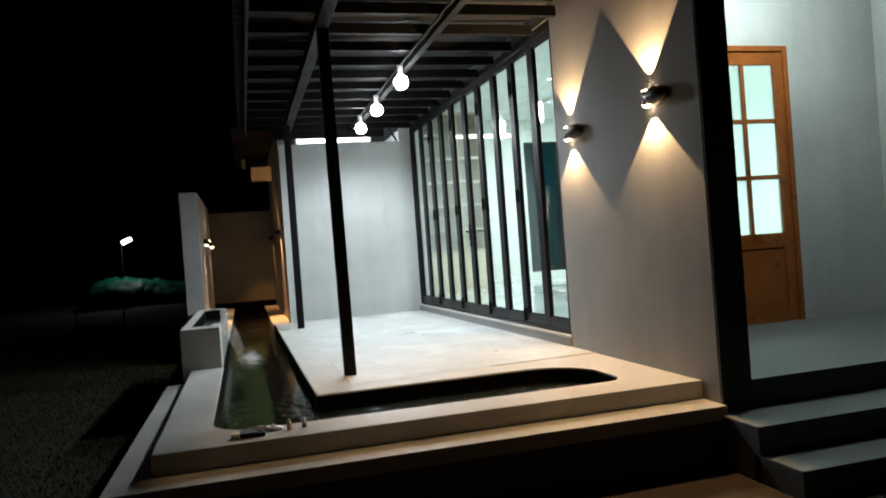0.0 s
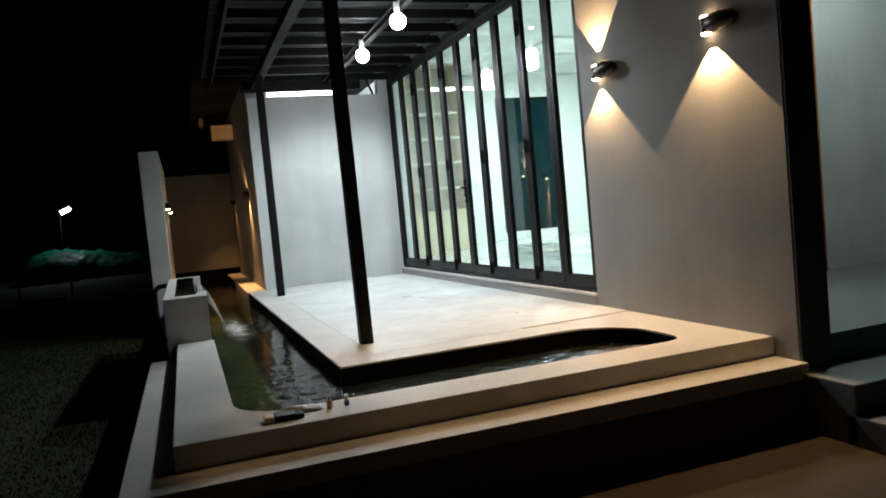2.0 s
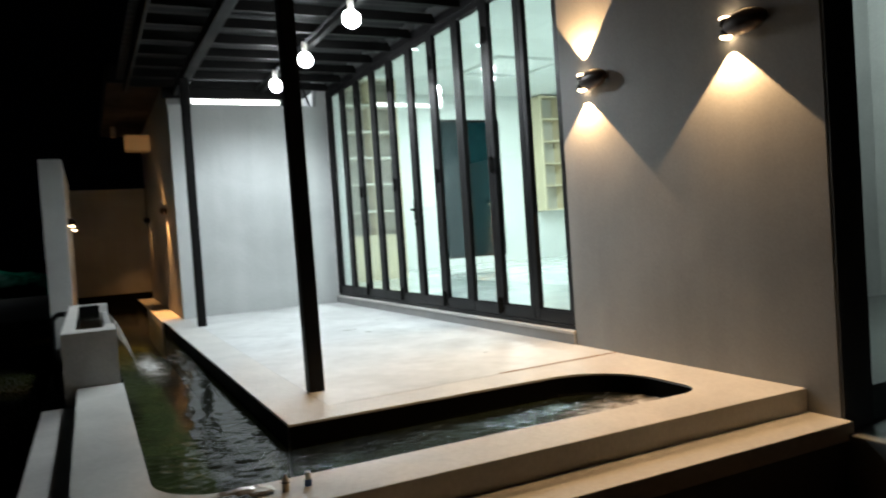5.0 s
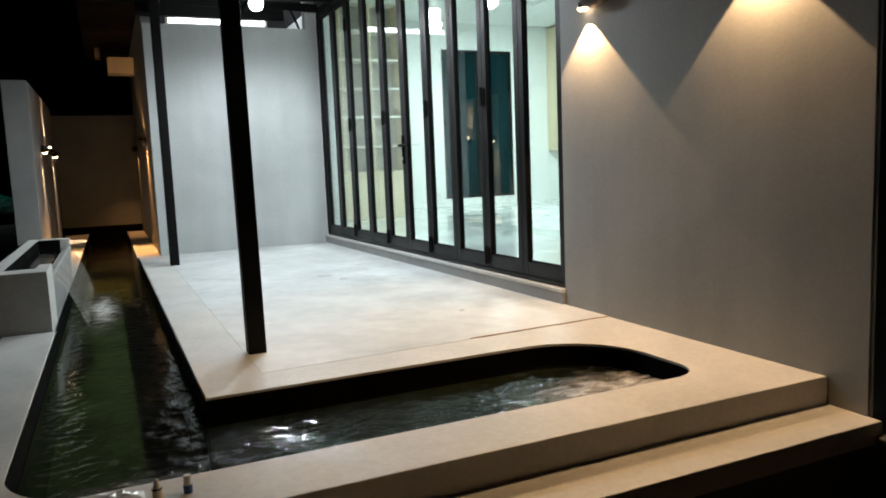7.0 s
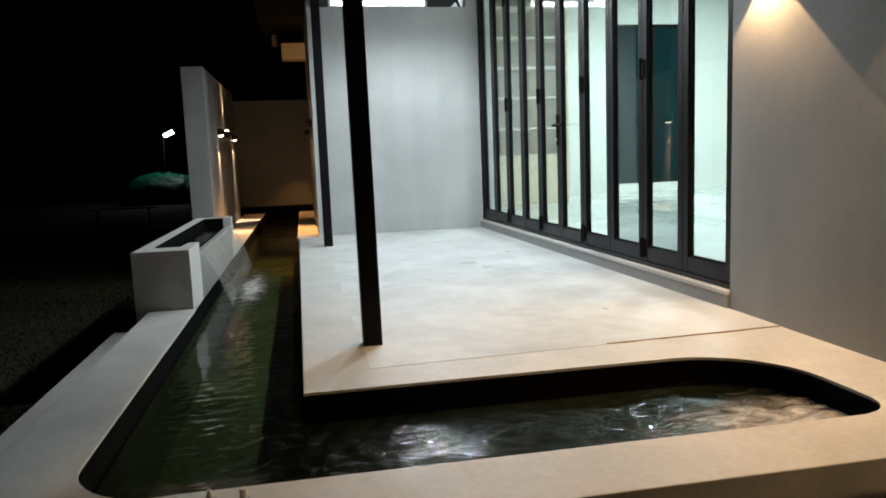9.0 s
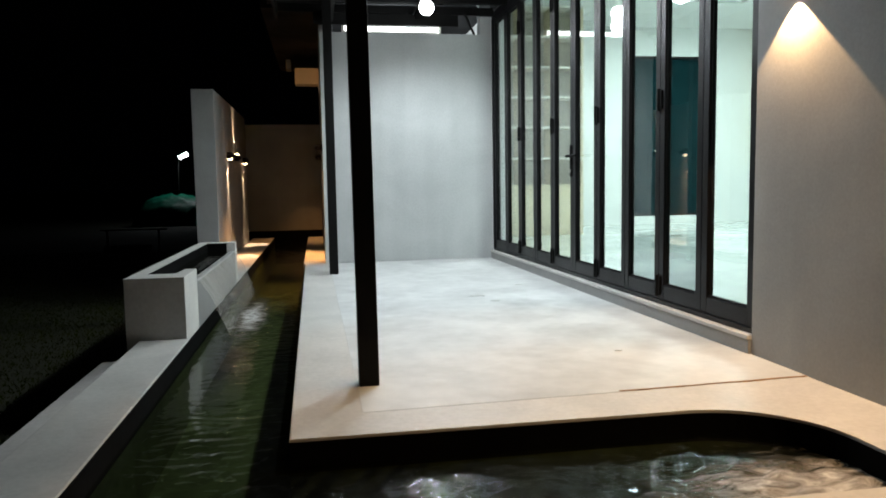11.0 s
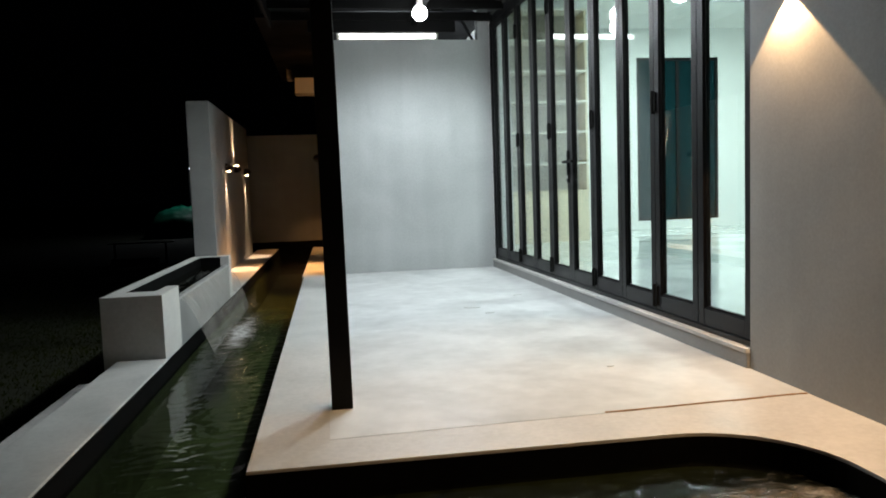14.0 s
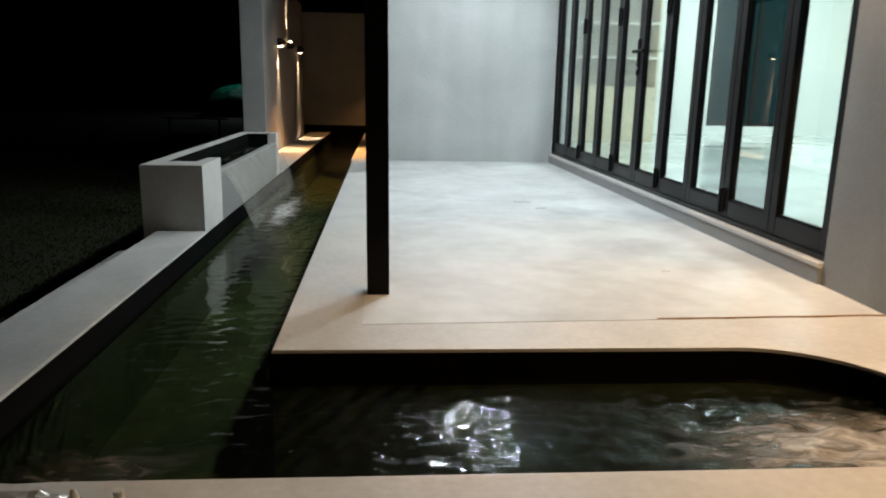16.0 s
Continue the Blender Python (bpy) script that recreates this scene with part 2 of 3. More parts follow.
ROOM_TILE = material("pale_floor_tile", (0.62, 0.66, 0.65), 0.12, 0.06, 15, 0.02)
CREAM = material("cream_laminate", (0.72, 0.62, 0.44), 0.45, 0.06, 30, 0.03)
SHELF_WHITE = material("white_laminate", (0.78, 0.76, 0.68), 0.45, 0.05, 30, 0.03)
BACKING = material("grey_shelf_backing", (0.60, 0.58, 0.53), 0.5, 0.06, 30, 0.03)
TEAK = material("varnished_teak", (0.27, 0.078, 0.013), 0.35, 0.3, 25, 0.1, patch=6)
BRONZE = material("dark_bronze", (0.035, 0.022, 0.016), 0.35, 0.2, 90, 0.05, metal=0.5)
STEEL = material("brushed_steel", (0.55, 0.55, 0.55), 0.3, 0.1, 90, 0.05, metal=1.0)
LENS_WARM = glowing("warm_lens", (1.0, 0.72, 0.42), 14.0)
BULB_COOL = glowing("cool_bulb", (0.93, 0.97, 1.0), 60.0)
TUBE_GLOW = glowing("tube_glow", (0.93, 0.98, 1.0), 8.0)
STREET_GLOW = glowing("street_led", (0.9, 0.97, 1.0), 12.0)
GLASS = pane_material("clear_glass", (0.93, 0.985, 0.97))
NIGHT_GLASS = material("dark_glass_night", (0.004, 0.022, 0.026), 0.08, 0.1, 5, 0.0, spec=0.06)
FROST = frosted_material()
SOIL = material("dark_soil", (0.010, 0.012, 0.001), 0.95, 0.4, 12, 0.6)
PAVING = material("brown_paving", (0.05, 0.033, 0.019), 0.9, 0.3, 20, 0.3)
JOINT = material("rusty_brown_joint", (0.24, 0.125, 0.045), 0.8, 0.35, 40, 0.2)
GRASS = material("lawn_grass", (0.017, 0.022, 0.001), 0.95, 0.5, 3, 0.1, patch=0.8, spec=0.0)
TARP = material("green_tarpaulin", (0.004, 0.13, 0.075), 0.5, 0.3, 10, 0.2, spec=0.12)
FOIL = material("silvery_plastic_film", (0.50, 0.49, 0.46), 0.30, 0.1, 40, 0.05, metal=0.5)
SHEET = material("white_sheet", (0.5, 0.5, 0.48), 0.6, 0.2, 10, 0.1)
BLUE = material("blue_plastic_pipe", (0.03, 0.10, 0.28), 0.4, 0.1, 60, 0.02)
PVC = material("white_plastic", (0.7, 0.68, 0.62), 0.4, 0.1, 60, 0.02)
WATER = water_material()


def fall_material():
    m = bpy.data.materials.new("falling_water")
    m.use_nodes = True
    nt = m.node_tree
    bsdf = nt.nodes["Principled BSDF"]
    bsdf.inputs["Base Color"].default_value = (0.46, 0.43, 0.38, 1)
    bsdf.inputs["Roughness"].default_value = 0.15
    geo = nt.nodes.new("ShaderNodeNewGeometry")
    thin = nt.nodes.new("ShaderNodeVectorMath")
    thin.operation = "MULTIPLY"
    thin.inputs[1].default_value = (4, 45, 3)
    nt.links.new(geo.outputs["Position"], thin.inputs[0])
    n = nt.nodes.new("ShaderNodeTexNoise")
    n.inputs["Scale"].default_value, n.inputs["Detail"].default_value = 1.0, 5
    nt.links.new(thin.outputs[0], n.inputs["Vector"])
    cut = nt.nodes.new("ShaderNodeMapRange")
    cut.inputs["From Min"].default_value, cut.inputs["From Max"].default_value = 0.38, 0.72
    cut.inputs["To Min"].default_value, cut.inputs["To Max"].default_value = 0.08, 0.55
    nt.links.new(n.outputs["Fac"], cut.inputs["Value"])
    nt.links.new(cut.outputs[0], bsdf.inputs["Alpha"])
    b = nt.nodes.new("ShaderNodeBump")
    b.inputs["Strength"].default_value = 0.4
    nt.links.new(n.outputs["Fac"], b.inputs["Height"])
    nt.links.new(b.outputs[0], bsdf.inputs["Normal"])
    return m


FALL = fall_material()

# ---- mesh helpers ----


def box(bm, x0, y0, z0, x1, y1, z1, bevel=0.0):
    made = bmesh.ops.create_cube(bm, size=1.0)
    vs = made["verts"]
    for v in vs:
        v.co = Vector((x0 if v.co.x < 0 else x1, y0 if v.co.y < 0 else y1, z0 if v.co.z < 0 else z1))
    if bevel:
        es = list({e for v in vs for e in v.link_edges})
        bmesh.ops.bevel(bm, geom=es, offset=bevel, segments=2, affect="EDGES", profile=0.6)
    return bm


def rod(bm, a, b, r, n=12, r2=None):
    a, b = Vector(a), Vector(b)
    turn = (b - a).to_track_quat("Z", "Y").to_matrix().to_4x4()
    bmesh.ops.create_cone(bm, cap_ends=True, segments=n, radius1=r, radius2=r if r2 is None else r2, depth=(b - a).length,
                          matrix=Matrix.Translation((a + b) / 2) @ turn)
    return bm


def ball(bm, at, rx, ry, rz, n=16):
    bmesh.ops.create_uvsphere(bm, u_segments=n, v_segments=n // 2 + 2, radius=1.0,
                              matrix=Matrix.Translation(at) @ Matrix.Diagonal((rx, ry, rz, 1)))
    return bm


def prism(bm, outline, z0, z1, bevel=0.0):
    """A flat slab with any outline."""
    low = [bm.verts.new((x, y, z0)) for x, y in outline]
    top = [bm.verts.new((x, y, z1)) for x, y in outline]
    n = len(outline)
    sides = [bm.faces.new((low[i], low[(i + 1) % n], top[(i + 1) % n], top[i])) for i in range(n)]
    cap, base = bm.faces.new(top), bm.faces.new(low[::-1])
    if bevel:
        bmesh.ops.bevel(bm, geom=list(cap.edges), offset=bevel, segments=2, affect="EDGES", profile=0.6)
    bmesh.ops.triangulate(bm, faces=[f for f in bm.faces if len(f.verts) > 4])
    return bm


def mesh_object(name, bm, mat, smooth=False):
    bmesh.ops.recalc_face_normals(bm, faces=bm.faces)
    me = bpy.data.meshes.new(name)
    bm.to_mesh(me)
    bm.free()
    me.materials.append(mat)
    if smooth:
        for p in me.polygons:
            p.use_smooth = True
    return new(name, me)


def part(name, bm, mat, parent, label="", smooth=False):
    ob = mesh_object(name, bm, mat, smooth)
    ob.parent = parent
    if label:
        tagged(ob, label)
    return ob


def thing(name, at, label, category, group="", kind=""):
    ob = new(name)
    ob.matrix_world = Matrix.Translation(at)
    ob.empty_display_size = 0.1
    return tagged(ob, label, category, group, kind)


def setting(name, bm, mat, label, category, smooth=False):
    return tagged(mesh_object(name, bm, mat, smooth), label, category, kind="structure")


def B(*a, **k):
    return box(bmesh.new(), *a, **k)


def arc(cx, cy, r, a0, a1, n=10):
    return [(cx + r * math.cos(radians(a0 + (a1 - a0) * i / n)), cy + r * math.sin(radians(a0 + (a1 - a0) * i / n))) for i in range(n + 1)]


# ---- plan ----
DECK = 0.50
LEDGE = 0.385
WATER_Z = 0.395
DX, DY = 0.565, 5.27           # free corner of the deck
DX_FAR = 0.523                 # its long edge runs a little out of square
CX, CY = -0.10, 4.485          # outer sides of the channel
SX, SY = -0.385, 4.18          # outer sides of the kerb slab
NORTH = 11.27                  # face of the end wall
GLASS0, GLASS1 = 6.06, NORTH
SILL, HEAD = 0.610, 3.36
FAR = 16.0
NORTH_BACK = NORTH + 0.15
# the glazed wall stands a little out of square with the rest
SKEW = Matrix.Translation((WALL_X, 5.6, 0)) @ Matrix.Rotation(radians(1.25), 4, 'Z') @ Matrix.Translation((-WALL_X, -5.6, 0))

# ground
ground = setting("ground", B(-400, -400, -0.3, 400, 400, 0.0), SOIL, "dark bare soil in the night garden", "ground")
paving = setting("pavement", B(-0.9, -3.0, -0.05, 6.5, 3.9, 0.012, bevel=0.004), PAVING, "brown concrete path in front of the house", "pavement")

# deck with the rounded end of the channel cut out of it
channel_end = [(DX, DY), (2.09, DY)] + arc(2.10, 4.85, 0.42, 90, 0, 14)[1:] + [(2.52, 4.62)] + arc(2.385, 4.62, 0.135, 0, -90, 8)[1:] + [(1.4, CY)]
deck_outline = [(SX, SY), (WALL_X, SY), (WALL_X, NORTH), (DX_FAR, NORTH)] + channel_end + [(0.22, CY)] + arc(0.20, 4.77, 0.30, -90, -180, 10)[1:] + [(CX, 7.2), (SX, 7.2)]
deck = setting("deck", prism(bmesh.new(), deck_outline, 0.0, DECK, 0.006), CONCRETE, "pale concrete terrace slab and kerb round the water channel", "terrace")
screed = setting("floor", prism(bmesh.new(), [(0.845, 5.522), (WALL_X - 0.002, 5.605), (WALL_X - 0.002, NORTH - 0.002), (0.800, NORTH - 0.002)], DECK - 0.02, DECK + 0.0015), SCREED,
                 "polished grey concrete terrace floor", "floor")
ledge = setting("ledge", prism(bmesh.new(), [(-0.60, 3.94), (WALL_X, 3.94), (WALL_X, SY + 0.01), (SX - 0.004, SY + 0.01), (SX - 0.004, 7.2), (-0.60, 7.2)], 0.30, LEDGE, 0.006),
                CONCRETE, "pale concrete ledge below the kerb", "ledge")
plinth = setting("plinth", prism(bmesh.new(), [(-0.58, 3.96), (WALL_X, 3.96), (WALL_X, 4.1), (-0.44, 4.1), (-0.44, 7.2), (-0.58, 7.2)], -0.05, 0.30),
                 DARK_GREY, "dark painted plinth under the terrace", "plinth")


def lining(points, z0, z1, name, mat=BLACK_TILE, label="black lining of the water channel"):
    """The inner face of the channel, a thin wall that follows its edge on the water's side."""
    bm = bmesh.new()
    cols = []
    for i, (x, y) in enumerate(points):
        a, b = Vector(points[max(0, i - 1)]), Vector(points[min(len(points) - 1, i + 1)])
        d = (b - a).normalized()
        nx, ny = d.y * 0.006, -d.x * 0.006
        cols.append([bm.verts.new((x + k * nx, y + k * ny, z)) for z in (z0, z1) for k in (-0.5, 1)])
    for p, q in zip(cols, cols[1:]):
        for i, j in ((1, 3), (3, 2), (2, 0)):
            bm.faces.new((p[i], q[i], q[j], p[j]))
    return setting(name, bm, mat, label, "channel lining")


inner = [(0.490, FAR), (DX_FAR, NORTH), (DX, DY + 0.002)]
outer = channel_end + [(0.22, CY)] + arc(0.20, 4.77, 0.30, -90, -180, 10)[1:] + [(CX, 7.2), (CX, FAR)]
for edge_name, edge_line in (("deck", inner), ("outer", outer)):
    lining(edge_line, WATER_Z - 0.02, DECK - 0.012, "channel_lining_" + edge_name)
    lining(edge_line, 0.0, WATER_Z - 0.02, "channel_side_" + edge_name, BED, "silty green side of the channel under water")
bed = setting("channel_bed", B(-0.37, 4.3, -0.05, 2.7, FAR, 0.03), BED, "silty green bed of the water channel", "channel bed")


def water_grid():
    verts, faces, index = [], [], {}
    step = 0.0125

    def vert(i, j):
        if (i, j) not in index:
            x, y = CX - 0.02 + i * step, CY - 0.02 + j * step
            rough = 1 + 0.9 * math.exp(-((x - 2.2) ** 2 + (y - 4.9) ** 2) / 0.15) + 1.2 * math.exp(-((x - 0.2) / 0.3) ** 2 - ((y - 8.7) / 1.2) ** 2)
            z = noise.noise((x * 6, y * 7, 0.3)) * 0.003 + noise.noise((x * 15, y * 19, 4.0)) * 0.0062 + (0.5 - abs(noise.noise((x * 29, y * 36, 9.0)))) * 0.0044
            rough *= 1.0 - 0.75 * min(1.0, max(0.0, (y - 5.0) / 1.3)) * (1.0 - math.exp(-((y - 8.6) / 0.9) ** 2))
            index[i, j] = len(verts)
            verts.append((x, y, WATER_Z + z * rough))
        return index[i, j]

    for i in range(214):
        for j in range(924):
            x, y = CX - 0.02 + i * step, CY - 0.02 + j * step
            if y > DY - 0.0 and x > DX - 0.005:
                continue
            faces.append((vert(i, j), vert(i + 1, j), vert(i + 1, j + 1), vert(i, j + 1)))
    me = bpy.data.meshes.new("water")
    me.from_pydata(verts, [], faces)
    me.materials.append(WATER)
    for p in me.polygons:
        p.use_smooth = True
    return tagged(new("water", me), "dark rippling green water in the channel", "water", kind="structure")


water_grid()

# far reaches of the channel: ledges on both sides
setting("ledge_far_east", B(0.500, NORTH + 0.002, 0.0, 0.76, FAR, DECK - 0.003, bevel=0.005), CONCRETE, "pale concrete ledge under warm light", "ledge")
setting("ledge_far_west", B(-0.47, 10.07, 0.0, CX - 0.003, FAR, DECK - 0.003, bevel=0.005), CONCRETE, "pale concrete ledge under warm light", "ledge")

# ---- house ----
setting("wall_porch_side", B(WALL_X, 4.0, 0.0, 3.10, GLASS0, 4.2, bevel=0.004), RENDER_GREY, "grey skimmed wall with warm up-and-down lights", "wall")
# thin sheet that makes the wall's end face darker than its side
setting("wall_porch_edge", B(WALL_X + 0.004, 3.985, 0.0, 3.096, 3.998, 4.2), DARK_GREY, "dark grey sheet over the end face of the wall", "wall")
# the sill's shaded face and lit top are painted in as grey and pale
setting("wall_sill", B(WALL_X - 0.006, GLASS0 + 0.002, 0.0, 3.02, GLASS1, SILL - 0.034, bevel=0.004), RENDER_GREY, "sill wall under the folding doors, the shade on its face put in as grey", "wall").matrix_world = SKEW
setting("sill_ledge", B(WALL_X - 0.014, GLASS0 + 0.002, SILL - 0.033, 3.02, GLASS1, SILL - 0.011, bevel=0.003), CONCRETE, "ledge under the folding doors, the light on its top put in as a paler colour", "sill").matrix_world = SKEW
setting("wall_head", B(WALL_X + 0.01, GLASS0, HEAD + 0.05, 3.02, GLASS1, 4.4), DARK_GREY, "dark lintel above the folding doors", "wall").matrix_world = SKEW
setting("wall_north", B(0.76, NORTH, 0.0, 2.775, NORTH + 0.15, 3.16, bevel=0.004), WALL_GREY, "plain light grey end wall of the terrace", "wall")
setting("wall_north_post", B(2.64, NORTH + 0.002, 3.155, 2.775, NORTH + 0.148, 3.6), WALL_GREY, "grey wall stub beside the gap under the roof", "wall")
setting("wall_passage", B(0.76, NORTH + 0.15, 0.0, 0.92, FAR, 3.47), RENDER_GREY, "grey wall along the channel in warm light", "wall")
setting("wall_room_west", B(2.777, NORTH + 0.01, 0.0, 3.02, 15.2, 4.3), WHITE, "white inner wall of the lit room", "wall")
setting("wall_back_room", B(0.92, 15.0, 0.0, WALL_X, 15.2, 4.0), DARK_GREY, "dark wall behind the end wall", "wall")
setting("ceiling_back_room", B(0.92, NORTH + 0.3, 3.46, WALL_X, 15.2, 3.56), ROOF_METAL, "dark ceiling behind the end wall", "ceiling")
setting("wall_far", B(-0.80, FAR, 0.62, 0.92, FAR + 0.15, 2.5, bevel=0.004), RENDER_GREY, "grey garden wall at the end of the channel", "wall")
setting("plinth_far", B(-0.80, FAR - 0.01, 0.0, 0.76, FAR + 0.15, 0.62), BLACK_TILE, "black plinth of the garden wall", "plinth")
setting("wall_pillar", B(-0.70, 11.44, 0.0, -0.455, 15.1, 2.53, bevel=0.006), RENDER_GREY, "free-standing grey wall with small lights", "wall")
setting("beam_passage", B(0.40, 14.2, 2.97, 0.76, 14.5, 3.21, bevel=0.004), RENDER_GREY, "grey concrete beam end in warm light", "beam")
setting("beam_stub", B(0.24, 15.0, 3.32, 0.32, 15.3, 3.47, bevel=0.003), RENDER_GREY, "short grey beam stub in warm light", "beam")
setting("roof_passage", B(0.10, NORTH + 0.25, 3.47, 0.96, FAR + 0.2, 3.7), BLACK_METAL, "dark eave over the passage", "roof")

# lit room
setting("floor_room", B(3.02, 6.25, 0.3, 10.2, 15.2, SILL), ROOM_TILE, "pale glossy tiled floor of the room", "floor")
setting("ceiling_room", B(WALL_X + 0.02, 6.0, 4.15, 10.4, 15.4, 4.3), WHITE, "white room ceiling", "ceiling")
setting("wall_room_north_left", B(3.02, 15.2, 0.3, 6.29, 15.35, 4.3), WHITE, "white back wall of the room", "wall")
setting("wall_room_north_right", B(7.83, 15.2, 0.3, 10.4, 15.35, 4.3), WHITE, "white back wall of the room", "wall")
setting("wall_room_north_base", B(6.29, 15.2, 0.3, 7.83, 15.35, 0.76), WHITE, "white threshold wall under the glass door", "wall")
setting("wall_room_north_head", B(6.29, 15.2, 3.64, 7.83, 15.35, 4.3), WHITE, "white wall above the glass door", "wall")
setting("wall_room_east", B(10.2, 6.0, 0.3, 10.4, 15.4, 4.3), WHITE, "white side wall of the room", "wall")

# porch beside the lit room
setting("floor_porch", B(3.10, 4.02, 0.0, 8.0, 6.1, DECK), PORCH_TILE, "grey concrete porch floor", "floor")
setting("wall_porch_back_left", B(3.10, 6.1, 0.0, 4.36, 6.25, 4.2), WALL_GREY, "grey wall beside the wooden door", "wall")
setting("wall_porch_back_right", B(5.38, 6.1, 0.0, 10.4, 6.25, 4.2), WALL_GREY, "grey wall beside the wooden door", "wall")
setting("wall_porch_back_head", B(4.36, 6.1, 3.17, 5.38, 6.25, 4.2), WALL_GREY, "grey wall above the wooden door", "wall")
setting("wall_porch_east", B(6.46, 4.4, DECK, 6.66, 6.1, 4.2), WALL_GREY, "grey side wall of the porch", "wall")
setting("ceiling_porch", B(WALL_X, 3.6, 3.9, 8.0, 6.1, 4.0), DARK_GREY, "dark porch ceiling", "ceiling")
for n, (y0, z1) in enumerate(((3.62, 0.33), (3.30, 0.17))):
    setting("step", B(2.84, y0, 0.0, 6.6, 4.02 - 0.34 * n, z1, bevel=0.008), PORCH_TILE, "concrete porch step", "step")


# ---- folding doors ----
def folding_leaf(width):
    """One leaf: two stiles, two rails and a pane. It lies along y from its base corner."""
    h = HEAD - SILL - 0.05
    leaf = thing("folding_door", (0, 0, 0), "black aluminium folding glass door leaf, closed", "door", "folding glass doors")
    w, d = 0.062, 0.045
    part("stile", B(0, 0.002, 0, d, w, h, bevel=0.004), FRAME_BLACK, leaf)
    part("stile", B(0, width - w, 0, d, width - 0.002, h, bevel=0.004), FRAME_BLACK, leaf)
    part("rail", B(0.001, w, 0, d - 0.001, width - w, 0.095, bevel=0.004), FRAME_BLACK, leaf)
    part("rail", B(0.001, w, h - 0.055, d - 0.001, width - w, h, bevel=0.004), FRAME_BLACK, leaf)
    bead = bmesh.new()
    for y in (w, width - w - 0.012):
        box(bead, 0.012, y, 0.095, 0.034, y + 0.012, h - 0.055)
    for z in (0.095, h - 0.067):
        box(bead, 0.012, w + 0.012, z, 0.034, width - w - 0.012, z + 0.012)
    part("glazing_bead", bead, BLACK_METAL, leaf, "thin black glazing gasket")
    pane = part("pane", B(0.020, w + 0.002, 0.097, 0.026, width - w - 0.002, h - 0.057), GLASS, leaf, "clear glass pane")
    pane.visible_shadow = False
    return leaf


LEAF = (GLASS1 - GLASS0 - 0.06) / 10
DOOR_X = WALL_X + 0.040
first = folding_leaf(LEAF)
leaves = [first]
first.matrix_world = SKEW @ pose(DOOR_X, GLASS0 + 0.03, SILL + 0.02)
for i in range(1, 10):
    leaves.append(copy_thing(first, SKEW @ pose(DOOR_X, GLASS0 + 0.03 + i * LEAF, SILL + 0.02)))
for i in (2, 4, 6, 8):
    for z in (0.02, 1.22, 2.32):
        bm = bmesh.new()
        rod(bm, (-0.012, 0, z), (-0.012, 0, z + 0.14), 0.013)
        box(bm, -0.012, -0.035, z + 0.01, 0.002, 0.035, z + 0.13, bevel=0.003)
        part("hinge", bm, BLACK_METAL, leaves[i], "black hinge block")
bm = box(bmesh.new(), -0.012, 0.012, 0.82, 0.002, 0.050, 1.09, bevel=0.004)
handle = part("handle", bm, BLACK_METAL, leaves[5], "black lever handle")
bm = rod(bmesh.new(), (-0.045, 0.030, 0.995), (0, 0.030, 0.995), 0.012)
rod(bm, (-0.045, 0.040, 0.995), (-0.045, -0.18, 0.995), 0.012)
part("lever", bm, BLACK_METAL, handle)
part("lock_cylinder", rod(bmesh.new(), (-0.018, 0.030, 0.87), (-0.008, 0.030, 0.87), 0.014), STEEL, handle, "steel lock cylinder")

door_frame = thing("door_frame", (DOOR_X, GLASS0, SILL), "black aluminium frame round the folding doors", "door frame", kind="structure")
door_frame.matrix_world = SKEW @ door_frame.matrix_world
part("sill_track", B(-0.012, 0, -0.010, 0.075, GLASS1 - GLASS0, 0.018, bevel=0.003), FRAME_BLACK, door_frame)
part("head_track", B(-0.012, 0, HEAD - SILL - 0.03, 0.075, GLASS1 - GLASS0, HEAD - SILL + 0.05, bevel=0.003), FRAME_BLACK, door_frame)
part("jamb", B(-0.010, 0, 0.018, 0.07, 0.03, HEAD - SILL - 0.03), FRAME_BLACK, door_frame)
part("jamb", B(-0.015, GLASS1 - GLASS0 - 0.045, 0.018, 0.07, GLASS1 - GLASS0, HEAD - SILL - 0.03), FRAME_BLACK, door_frame)

# ---- terrace roof on steel posts ----
def steel_post(x, y, lean=0.0):
    post = thing("steel_post", (x, y, DECK), "black square steel post carrying the terrace roof", "post", "terrace posts")
    part("shaft", B(-0.045, -0.045, 0.0, 0.045, 0.045, 2.75, bevel=0.005), BLACK_METAL, post)
    post.matrix_world = pose(x, y, DECK, 0, -lean, 0)
    return post


steel_post(0.897, 5.942, 0.45)
steel_post(0.832, 10.20)

roof = thing("terrace_roof", (0, 0, 3.25), "dark metal lean-to roof on black steel rafters", "roof")
part("beam", B(0.82, 3.95, 0.0, 0.92, 11.2, 0.10, bevel=0.004), BLACK_METAL, roof)
part("beam", B(1.86, 3.95, 0.05, 1.92, 11.2, 0.10, bevel=0.004), BLACK_METAL, roof)
part("fascia", B(0.28, 3.93, 0.02, 0.31, 11.2, 0.20, bevel=0.004), BLACK_METAL, roof)
part("fascia", B(0.31, 3.93, 0.02, 2.85, 3.95, 0.20, bevel=0.004), BLACK_METAL, roof)
for i in range(14):
    y = 4.25 + 0.53 * i
    part("purlin", B(0.31, y, 0.10, 2.85, y + 0.05, 0.19, bevel=0.004), BLACK_METAL, roof)
bm = bmesh.new()
rows = []
for i in range(260):
    y = 3.9 + i * 0.0285
    z = 0.20 + 0.012 * math.sin(i * 1.05)
    rows.append([bm.verts.new((x, y, z + k)) for x, k in ((0.2, 0.0), (2.855, 0.06), (2.855, 0.064), (0.2, 0.004))])
